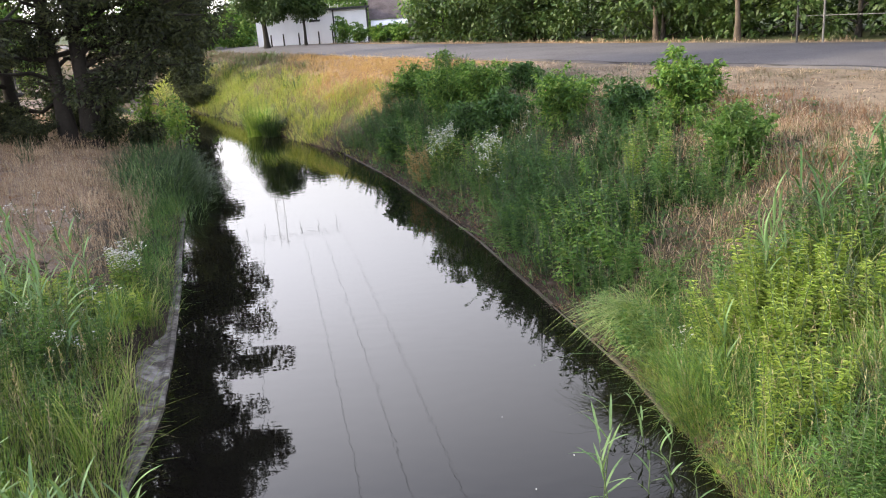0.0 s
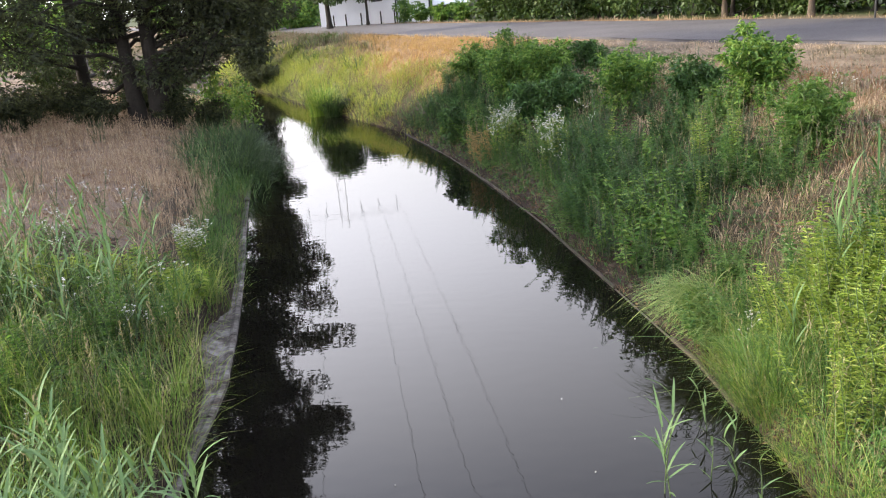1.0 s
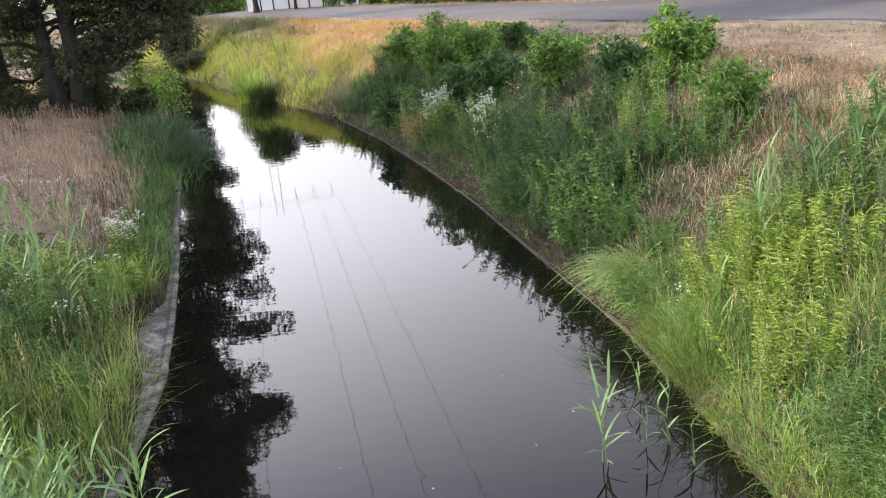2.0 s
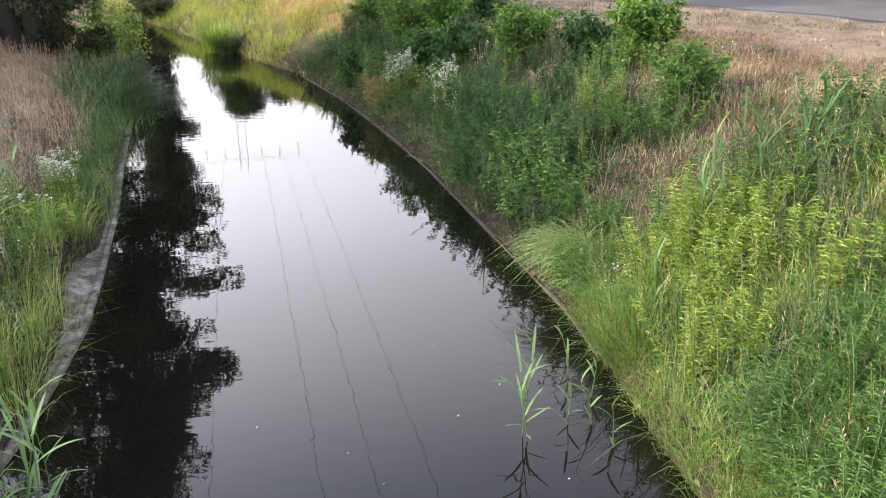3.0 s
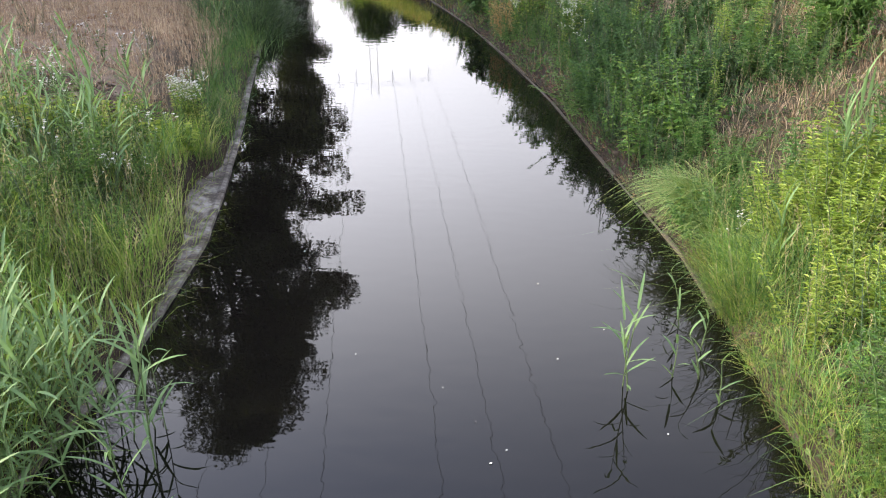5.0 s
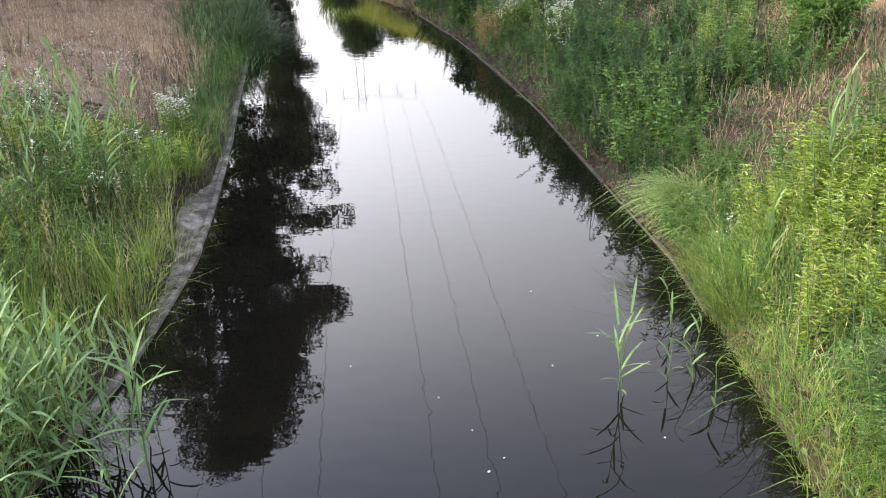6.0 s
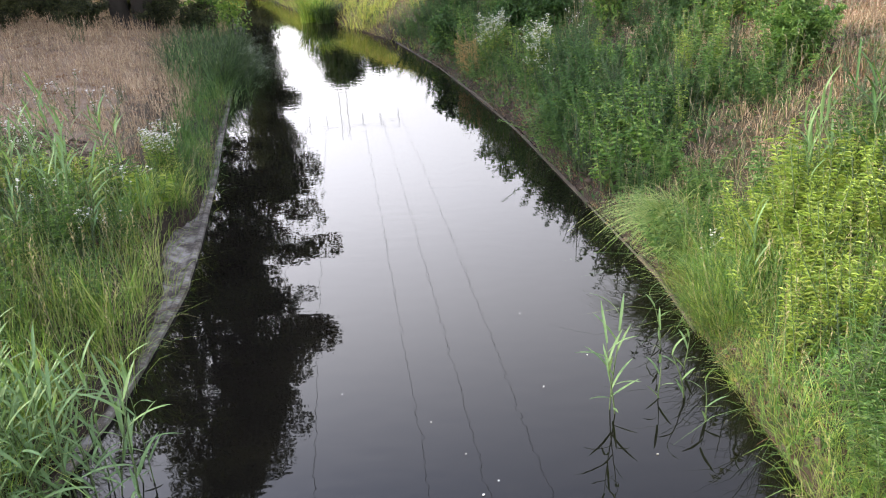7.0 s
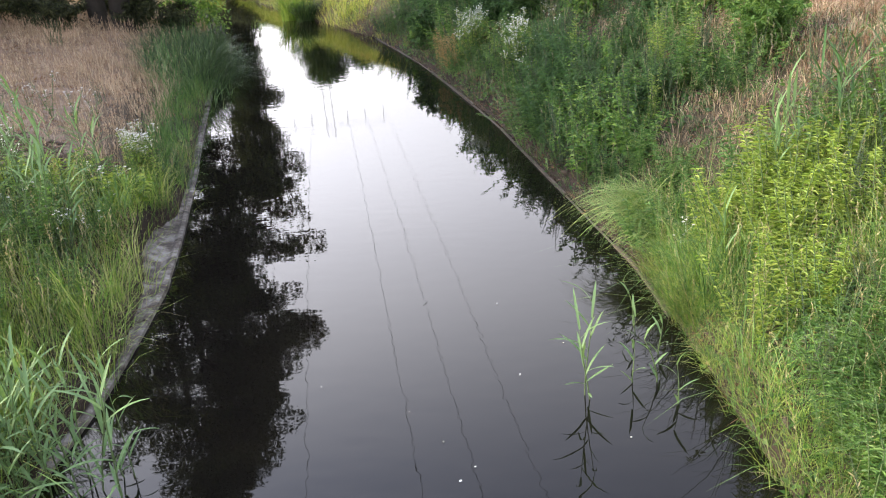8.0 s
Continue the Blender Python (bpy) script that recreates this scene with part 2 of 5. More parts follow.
M_STRAW = leaf_material("straw_stalks", [(0.42, 0.36, 0.19), (0.56, 0.48, 0.28), (0.36, 0.34, 0.15)], 0.25, 0.65, 0.25)
M_GREY_HEAD = leaf_material("grey_seed_heads", [(0.22, 0.22, 0.15), (0.34, 0.32, 0.24), (0.26, 0.20, 0.14)], 0.2, 0.7, 0.2)
M_SEDGE = leaf_material("sedge_blades", [(0.11, 0.24, 0.05), (0.25, 0.38, 0.09), (0.46, 0.52, 0.20)], 0.35, 0.5, 0.2)

# ---- mesh helpers ----
rng = np.random.default_rng(7)


def mesh_of(name, verts, tris):
    verts, tris = np.asarray(verts, np.float32), np.asarray(tris, np.int32)
    me = bpy.data.meshes.new(name)
    me.vertices.add(len(verts))
    me.vertices.foreach_set("co", verts.ravel())
    me.loops.add(tris.size)
    me.loops.foreach_set("vertex_index", tris.ravel())
    me.polygons.add(len(tris))
    me.polygons.foreach_set("loop_start", np.arange(0, tris.size, 3, dtype=np.int32))
    me.update(calc_edges=True)
    return me


class Bits:
    """Gathers many small pieces into one mesh."""

    def __init__(self):
        self.v, self.t, self.n = [], [], 0

    def add(self, verts, tris):
        self.v.append(verts.reshape(-1, 3))
        self.t.append(tris.reshape(-1, 3) + self.n)
        self.n += self.v[-1].shape[0]
        return self

    def mesh(self, name):
        return mesh_of(name, np.concatenate(self.v), np.concatenate(self.t))

    def blades(self, p, h, w, lean, az=None, levels=3, sag=0.45):
        """Curved tapering blades that stand at p."""
        p = np.asarray(p, float)
        k = len(p)
        if k == 0:
            return self
        h, w, lean = (np.broadcast_to(np.asarray(a, float), (k,)) for a in (h, w, lean))
        az = rng.uniform(0, 2 * np.pi, k) if az is None else np.broadcast_to(az, (k,))
        face = az + np.pi / 2 + rng.normal(0, 0.6, k)
        ts = np.linspace(0, 1, levels + 1)
        rows = []
        for t in ts:
            out = lean * h * t ** 1.8
            c = p + np.stack([np.cos(az) * out, np.sin(az) * out, h * (t - sag * lean * t ** 3)], 1)
            half = 0.5 * w * (1 - t) ** 0.6 * (0.55 + 0.9 * t) if t < 1 else None
            if half is None:
                rows.append(c[:, None])
            else:
                s = np.stack([np.cos(face) * half, np.sin(face) * half, np.zeros(k)], 1)
                rows.append(np.stack([c - s, c + s], 1))
        verts = np.concatenate(rows, 1)
        m = verts.shape[1]
        tri = []
        for i in range(levels - 1):
            a = 2 * i
            tri += [[a, a + 1, a + 3], [a, a + 3, a + 2]]
        tri.append([m - 3, m - 2, m - 1])
        tri = np.array(tri)[None] + (np.arange(k) * m)[:, None, None]
        return self.add(verts, tri)

    def leaves(self, p, d, length, width, droop=0.15):
        """Folded pointed leaves that start at p and point along d."""
        p, d = np.asarray(p, float), np.asarray(d, float)
        k = len(p)
        if k == 0:
            return self
        d = d / (np.linalg.norm(d, axis=1, keepdims=True) + 1e-9)
        length, width = (np.broadcast_to(np.asarray(a, float), (k,))[:, None] for a in (length, width))
        r = rng.normal(0, 1, (k, 3)) + np.array([0, 0, 1.6])
        s = np.cross(d, r)
        s /= np.linalg.norm(s, axis=1, keepdims=True) + 1e-9
        up = np.cross(s, d)
        mid = p + d * length * 0.42
        tip = p + d * length - np.array([0, 0, 1.0]) * length * droop
        a, b = mid + s * width * 0.5 + up * width * 0.12, mid - s * width * 0.5 + up * width * 0.12
        verts = np.stack([p, a, tip, b], 1)
        tri = np.array([[0, 1, 2], [0, 2, 3]])[None] + (np.arange(k) * 4)[:, None, None]
        return self.add(verts, tri)

    def sticks(self, a, b, ra, rb, sides=4):
        """Tapered sticks from a to b."""
        a, b = np.atleast_2d(np.asarray(a, float)), np.atleast_2d(np.asarray(b, float))
        k = len(a)
        ra, rb = (np.broadcast_to(np.asarray(r, float), (k,))[:, None] for r in (ra, rb))
        d = b - a
        d /= np.linalg.norm(d, axis=1, keepdims=True) + 1e-9
        ref = np.where(np.abs(d[:, 2:]) > 0.9, np.array([[1.0, 0, 0]]), np.array([[0, 0, 1.0]]))
        u = np.cross(d, ref)
        u /= np.linalg.norm(u, axis=1, keepdims=True) + 1e-9
        v = np.cross(d, u)
        ring = []
        for c, r in ((a, ra), (b, rb)):
            for i in range(sides):
                g = 2 * np.pi * i / sides
                ring.append(c + r * (u * np.cos(g) + v * np.sin(g)))
        verts = np.stack(ring, 1)
        tri = []
        for i in range(sides):
            j = (i + 1) % sides
            tri += [[i, j, sides + j], [i, sides + j, sides + i]]
        tri = np.array(tri)[None] + (np.arange(k) * 2 * sides)[:, None, None]
        return self.add(verts, tri)

    def limb(self, pts, radii, sides=7):
        """One tapering bent limb through pts, closed at its end."""
        pts, n = np.asarray(pts, float), len(pts)
        rings = []
        for i in range(n):
            d = pts[min(i + 1, n - 1)] - pts[max(i - 1, 0)]
            d = d / (np.linalg.norm(d) + 1e-9)
            ref = np.array([1.0, 0.2, 0]) if abs(d[2]) > 0.7 else np.array([0, 0, 1.0])
            u = np.cross(d, ref)
            u /= np.linalg.norm(u)
            w = np.cross(d, u)
            g = np.arange(sides) * 2 * np.pi / sides
            rings.append(pts[i] + radii[i] * (np.cos(g)[:, None] * u + np.sin(g)[:, None] * w))
        verts = np.concatenate(rings + [pts[-1:]])
        tri = []
        for i in range(n - 1):
            for a in range(sides):
                b = (a + 1) % sides
                p, q, r, t = i * sides + a, i * sides + b, (i + 1) * sides + b, (i + 1) * sides + a
                tri += [[p, q, r], [p, r, t]]
        e = (n - 1) * sides
        tri += [[e + a, e + (a + 1) % sides, n * sides] for a in range(sides)]
        return self.add(verts, np.array(tri))


def holder(name, place, label="", category="", group="", kind=""):
    ob = new(name)
    ob.empty_display_size = 0.2
    ob.location = place
    return tagged(ob, label, category, group, kind)


def part(name, me, material, parent=None, label=""):
    """Links a mesh (in its parent's coordinates) as one object."""
    if isinstance(me, bmesh.types.BMesh):
        data = bpy.data.meshes.new(name)
        me.to_mesh(data)
        me.free()
        me = data
    if not me.materials:
        me.materials.append(material)
    ob = new(name, me)
    ob.parent = parent
    if name in ("leafage", "foliage", "flower_head", "crown", "tuft"):
        ob["kind"] = "stuff"
    if label:
        ob["label"] = label
    return ob


def box(lo, hi, bevel=0.0):
    bm = bmesh.new()
    bmesh.ops.create_cube(bm, size=1)
    for v in bm.verts:
        v.co = [l + (c + 0.5) * (h - l) for c, l, h in zip(v.co, lo, hi)]
    if bevel:
        bmesh.ops.bevel(bm, geom=bm.edges[:], offset=bevel, segments=2, affect="EDGES", profile=0.5)
    return bm


# ---- the lie of the land ----
# the two water edges as x over y, the banks' profiles over the distance from the edge, the road's line
Y_EDGE = np.array([-300, -60, 0, 4, 6, 8, 10, 12, 14, 17, 20, 24, 28, 33, 38, 44, 60, 300.0])
X_LEFT = np.array([-4, -4, -3.2, -3.1, -3.1, -3.35, -3.85, -4.4, -5.0, -5.85, -6.65, -7.5, -8.9, -11.3, -14.0, -17.8, -28, -190])
X_RIGHT = np.array([2.6, 2.6, 2.4, 2.25, 2.05, 1.80, 1.3, 0.8, 0.3, -0.62, -1.6, -3.2, -5.6, -8.5, -11.3, -15.2, -25.5, -186])
SLOPE = np.hypot(1, np.gradient(X_RIGHT, Y_EDGE))
ROAD_P, ROAD_D, ROAD_W = np.array([8.81, 17.04]), np.array([-0.528, 0.849]), 6.1
ROAD_N = np.array([0.849, 0.528])
ROAD_Z = 2.12


def left_d(x, y):
    return (np.interp(y, Y_EDGE, X_LEFT) - x) / np.interp(y, Y_EDGE, SLOPE)


def right_d(x, y):
    return (x - np.interp(y, Y_EDGE, X_RIGHT)) / np.interp(y, Y_EDGE, SLOPE)


def road_d(x, y):
    """How far beyond the road's near edge."""
    return (x - ROAD_P[0]) * ROAD_N[0] + (y - ROAD_P[1]) * ROAD_N[1]


def lumps(x, y):
    return (np.sin(x * 1.7 + 0.6 * y) * np.cos(y * 1.3 - x * 0.5) * 0.5 + np.sin(x * 0.61 + 1.1) * np.sin(y * 0.53 + 2.0)
            + 0.35 * np.sin(3.9 * x + 1.3 * y) * np.sin(3.1 * y - 1.7 * x))


def slab_shows(y):
    """How much of the concrete's width lies open; beyond that soil and grass have crept over it."""
    return np.interp(y, [4, 6.4, 7.0, 7.6, 8.2, 8.8, 9.4, 10.2, 14], [0.0, 0.02, 0.06, 0.12, 0.22, 0.36, 0.34, 0.08, 0.03])


def land(x, y):
    x, y = np.asarray(x, float), np.asarray(y, float)
    dl, dr = left_d(x, y), right_d(x, y)
    zl = np.interp(dl, [-3, -0.6, -0.05, 0.0, 0.3, 0.6, 1.2, 2.4, 4.5, 8, 40], [-1.1, -0.8, -0.35, -0.25, 0.0, 0.30, 0.55, 0.95, 1.22, 1.35, 1.5])
    zr = np.interp(dr, [-3, -0.6, -0.1, 0.0, 0.2, 1, 2, 2.8, 3.6, 5.5, 8], [-1.1, -0.8, -0.3, -0.04, 0.24, 0.82, 1.52, 1.87, 2.0, 2.07, 2.1])
    zl = zl + np.interp(dl - slab_shows(y), [0, 0.07, 0.25, 0.5], [0, 0.30, 0.25, 0])
    z = np.where(dl > dr, zl, zr)
    out = np.maximum(dl, dr)
    z = z + 0.06 * lumps(x, y) * np.clip(out / 2.0, 0, 1)
    rd = road_d(x, y)
    k = np.clip((rd + 2.5) / 2.3, 0, 1) * (dr > 0)
    z = np.where(dr > 0, z * (1 - k) + (ROAD_Z - 0.06) * k, z)
    back = np.clip((rd - ROAD_W - 1.5) / 6, 0, 1) * (dr > 0)
    return z - 0.3 * back * np.clip((y - 30) / 20, 0, 1)


def scatter(count, x0, x1, y0, y1, keep):
    """Random places on the land in a stretch of the plan, kept with the chance that keep(x, y, dl, dr) gives."""
    x, y = rng.uniform(x0, x1, count), rng.uniform(y0, y1, count)
    chance = keep(x, y, left_d(x, y), right_d(x, y))
    ok = rng.uniform(0, 1, count) < chance
    x, y = x[ok], y[ok]
    return np.stack([x, y, land(x, y)], 1)


def smooth(a, lo, hi):
    t = np.clip((a - lo) / (hi - lo), 0, 1)
    return t * t * (3 - 2 * t)


def spread(lo, hi, near_lo, near_hi, step, grow=1.16):
    """Grid lines: even in the near stretch, ever wider beyond it."""
    mid = list(np.arange(near_lo, near_hi + step / 2, step))
    s, up = step, [mid[-1]]
    while up[-1] < hi:
        s *= grow
        up.append(min(hi, up[-1] + s))
    s, down = step, [mid[0]]
    while down[-1] > lo:
        s *= grow
        down.append(max(lo, down[-1] - s))
    return np.array(down[:0:-1] + mid + up[1:])


# ---- ground, water, road ----
def build_ground():
    ys = spread(-600, 3000, 1, 42, 0.34)
    us = np.unique(np.concatenate([spread(-2500, 2500, -10, 12, 0.2), np.arange(-3.3, -2.2, 0.045)]).round(3))     # across, counted from the canal's middle line
    U, Y = np.meshgrid(us, ys)
    mid = (np.interp(Y, Y_EDGE, X_LEFT) + np.interp(Y, Y_EDGE, X_RIGHT)) / 2
    X = U + mid
    Z = land(X, Y)
    nx, ny = len(us), len(ys)
    idx = np.arange(nx * ny).reshape(ny, nx)
    a, b, c, d = idx[:-1, :-1].ravel(), idx[:-1, 1:].ravel(), idx[1:, 1:].ravel(), idx[1:, :-1].ravel()
    me = mesh_of("ground", np.stack([X, Y, Z], -1).reshape(-1, 3), np.concatenate([np.stack([a, b, c], 1), np.stack([a, c, d], 1)]))
    me.polygons.foreach_set("use_smooth", np.ones(len(me.polygons), bool))
    x, y = X.ravel(), Y.ravel()
    dl, dr, rd = left_d(x, y), right_d(x, y), road_d(x, y)
    damp, loam, sand, meadow, turf = (np.array(c) for c in ((0.036, 0.026, 0.019), (0.052, 0.043, 0.027), (0.17, 0.130, 0.088), (0.23, 0.175, 0.13), (0.05, 0.065, 0.022)))
    col = damp + (loam - damp) * smooth(np.maximum(dl, dr), 0.3, 0.9)[:, None]
    col = col + (sand - col) * (smooth(dr + 0.5 * lumps(x, y), 3.0, 5.2) * (dr > 0))[:, None]
    col = col + (np.array((0.20, 0.125, 0.06)) - col) * (smooth(dr, 0.8, 1.8) * smooth(y - x * 0.7, 23, 27) * (1 - 0.75 * smooth(-x - 0.21 * y, -2.2, 0.0)) * (dr > 0))[:, None]
    col = col + (meadow - col) * (smooth(dl, 1.0, 2.2) * (dl > 0))[:, None]
    col = col + (turf - col) * np.maximum(smooth(rd, ROAD_W + 1.0, ROAD_W + 2.0) * (dr > 0), smooth(np.abs(y - 20), 16, 40) * (dl > 8))[:, None]
    tint = me.attributes.new("soil", "FLOAT_COLOR", "POINT")
    tint.data.foreach_set("color", np.concatenate([col, np.ones((len(col), 1))], 1).astype(np.float32).ravel())
    return tagged(part("ground", me, M_GROUND), "sandy earth banks with dry and green growth", "ground", kind="structure")


def build_water():
    ys = np.concatenate([np.arange(-60, 60, 0.5), np.linspace(60, 300, 40)])
    lo, hi = np.interp(ys, Y_EDGE, X_LEFT) - 0.4, np.interp(ys, Y_EDGE, X_RIGHT) + 0.4
    cols = np.linspace(0, 1, 6)
    X = lo[:, None] + (hi - lo)[:, None] * cols
    V = np.stack([X, np.repeat(ys[:, None], 6, 1), np.zeros_like(X)], -1).reshape(-1, 3)
    idx = np.arange(len(ys) * 6).reshape(-1, 6)
    a, b, c, d = idx[:-1, :-1].ravel(), idx[:-1, 1:].ravel(), idx[1:, 1:].ravel(), idx[1:, :-1].ravel()
    me = mesh_of("water", V, np.concatenate([np.stack([a, b, c], 1), np.stack([a, c, d], 1)]))
    return tagged(part("water", me, M_WATER), "still dark canal water that mirrors the sky", "water", kind="structure")


def build_road():
    bm = bmesh.new()
    rows = []
    for s in np.arange(-60, 140, 1.0):
        w = 0.10 * math.sin(s * 0.7) + 0.06 * math.sin(s * 2.3)
        row = []
        for off, z in ((-0.04 + w, -0.10), (0.0 + w, 0.0), (1.5, 0.04), (3.05, 0.06), (4.6, 0.04), (ROAD_W + w, 0.0), (ROAD_W + 0.04 + w, -0.10)):
            q = ROAD_P + ROAD_D * s + ROAD_N * off
            row.append(bm.verts.new((q[0], q[1], ROAD_Z + z)))
        rows.append(row)
    for r0, r1 in zip(rows, rows[1:]):
        for i in range(len(r0) - 1):
            bm.faces.new((r0[i + 1], r0[i], r1[i], r1[i + 1]))
    return tagged(part("road", bm, M_ASPHALT), "grey worn asphalt road above the canal bank", "road", kind="structure")


def road_seam():
    """The dark tarred strip along the road's near edge, 4 mm proud of it."""
    bm = bmesh.new()
    rows = []
    for s in np.arange(-40, 12, 0.5):
        w = 0.10 * math.sin(s * 0.7) + 0.06 * math.sin(s * 2.3)
        wide = (0.15 + 0.05 * math.sin(s * 1.9) + 0.03 * math.sin(s * 5.3)) * min(1.0, max(0.15, (12 - s) / 14))
        row = []
        for off, z in ((0.0 + w, -0.02), (0.005 + w, 0.006), (0.005 + w + wide, 0.0065 + wide * 0.027), (0.01 + w + wide, -0.004)):
            q = ROAD_P + ROAD_D * s + ROAD_N * off
            row.append(bm.verts.new((q[0], q[1], ROAD_Z + z)))
        rows.append(row)
    for r0, r1 in zip(rows, rows[1:]):
        for i in range(3):
            bm.faces.new((r0[i + 1], r0[i], r1[i], r1[i + 1]))
    return tagged(part("trim", bm, M_SEAM), "dark tarred strip along the road's edge", "road edge", kind="structure")


build_ground()
build_water()
build_road()
road_seam()

# ---- canal edging ----
def edge_point(xs, y, d):
    """The place d metres outside an edge, square to its line (xs: its x over y)."""
    slope = (np.interp(y + 0.5, Y_EDGE, xs) - np.interp(y - 0.5, Y_EDGE, xs))
    n = np.array([-1.0, slope]) / math.hypot(1, slope)
    if xs is X_RIGHT:
        n = -n
    return np.array([np.interp(y, Y_EDGE, xs), y]) + n * d


def concrete_edging():
    root = holder("concrete_edging", (0, 0, 0), "weathered pale concrete slabs lining the water's edge", "edging", kind="structure")
    profile = [(-0.03, -0.45), (-0.02, 0.045), (0.03, 0.06), (0.075, 0.040), (0.10, 0.045), (0.20, 0.075), (0.34, 0.13), (0.42, 0.12), (0.42, 0.0)]
    for i in range(22):
        y0, y1 = 2.0 + i * 1.05, 2.0 + (i + 1) * 1.05 - 0.014
        dz, turn = rng.normal(0, 0.012), rng.normal(0, 0.008)
        bm = bmesh.new()
        rings = []
        for j in range(5):
            y = y0 + (y1 - y0) * j / 4
            rings.append([bm.verts.new((*edge_point(X_LEFT, y, d + turn * (j - 2) * 0.5), z + dz)) for d, z in profile])
        for r0, r1 in zip(rings, rings[1:]):
            for k in range(len(profile) - 1):
                bm.faces.new((r0[k], r0[k + 1], r1[k + 1], r1[k]))
        bm.faces.new(rings[0][::-1])
        bm.faces.new(rings[-1])
        part("slab", bm, M_CONCRETE, root)


def timber_edging():
    root = holder("timber_edging", (0, 0, 0), "low wet timber boards holding the soil at the water", "edging", kind="structure")
    for i in range(10):
        y0, y1 = 7.0 + i * 1.7, 7.0 + (i + 1) * 1.7 - 0.02
        top = 0.02 + rng.normal(0, 0.012)
        bm = bmesh.new()
        rings = []
        for j in range(4):
            y = y0 + (y1 - y0) * j / 3
            rings.append([bm.verts.new((*edge_point(X_RIGHT, y, d), z)) for d, z in ((-0.03, -0.3), (-0.03, top - 0.006), (-0.024, top), (0.006, top), (0.012, top - 0.006), (0.012, -0.3))])
        for r0, r1 in zip(rings, rings[1:]):
            for k in range(5):
                bm.faces.new((r0[k + 1], r0[k], r1[k], r1[k + 1]))
        bm.faces.new(rings[0])
        bm.faces.new(rings[-1][::-1])
        part("board", bm, M_BOARD, root)


concrete_edging()
timber_edging()


# ---- grass layers ----
def stuff(name, bits, material, label, category):
    return tagged(part(name, bits.mesh(name), material), label, category, kind="stuff")


def tufts(bits, centres, per, h, w, lean, spread_r, levels=3, bend=None):
    """Grass in tufts: blades that lean outwards from each centre, tall ones and short ones mixed."""
    k = len(centres)
    if not k:
        return
    c = np.repeat(np.arange(k), per)
    n = len(c)
    a = rng.uniform(0, 2 * np.pi, n)
    r = rng.uniform(0, 1, n) ** 0.7 * spread_r
    p = centres[c] + np.stack([np.cos(a) * r, np.sin(a) * r, np.zeros(n)], 1)
    p[:, 2] = np.where((left_d(p[:, 0], p[:, 1]) > 0.05) | (right_d(p[:, 0], p[:, 1]) > 0.02), land(p[:, 0], p[:, 1]), centres[c, 2])
    size = rng.uniform(*h, k)[c] * rng.uniform(0.45, 1.1, n)
    ln = rng.uniform(*lean, n) * (0.5 + r / spread_r)
    if bend is not None:
        a = np.where(rng.uniform(0, 1, n) < 0.6, bend + rng.normal(0, 0.9, n), a)
    bits.blades(p, size, rng.uniform(*w, n), ln, a, levels)


def stalks(bits, heads, p, h, lean, head_l, head_w):
    """Thin flowering stalks with a loose seed head."""
    k = len(p)
    a = rng.uniform(0, 2 * np.pi, k)
    hh = rng.uniform(*h, k)
    off = rng.uniform(*lean, k) * hh
    tip = p + np.stack([np.cos(a) * off, np.sin(a) * off, hh], 1)
    bits.sticks(p, tip, 0.0022, 0.0012, 3)
    for j in range(5):
        t = 1.0 - 0.05 * j
        g = rng.uniform(0, 2 * np.pi, k)
        heads.leaves(p + (tip - p) * t, (tip - p) / hh[:, None] + 0.55 * np.stack([np.cos(g), np.sin(g), np.zeros(k)], 1), head_l * rng.uniform(0.6, 1.2, k), head_w, 0.1)


def dry_patch(x, y):
    """Where the slope lies dry and open between the green weeds."""
    k = 0
    for cx, cy, r in ((2.9, 9.3, 0.95), (3.5, 8.3, 0.6), (2.45, 14.3, 0.8), (3.6, 6.4, 0.6), (5.0, 10.5, 1.3), (4.5, 12.4, 1.0), (1.6, 18.6, 0.6), (3.5, 11.8, 0.7), (3.9, 9.2, 0.7)):
        k = np.maximum(k, np.exp(-(((x - cx) ** 2 + (y - cy) ** 2) / r ** 2) ** 2))
    return k


def bare(x, y):
    """The trodden bare place in the meadow."""
    k = np.exp(-(((x + 6.45) / 0.95) ** 2 + ((y - 10.75) / 0.75) ** 2) ** 2)
    return np.maximum(k, np.exp(-(((x + 5.75) / 0.5) ** 2 + ((y - 11.0) / 0.45) ** 2) ** 2))


def left_dry(x, y, dl, dr):
    return (dl > 0.55) * smooth(y + 0.55 * dl, 10.8, 12.6) * (1 - 0.93 * bare(x, y))


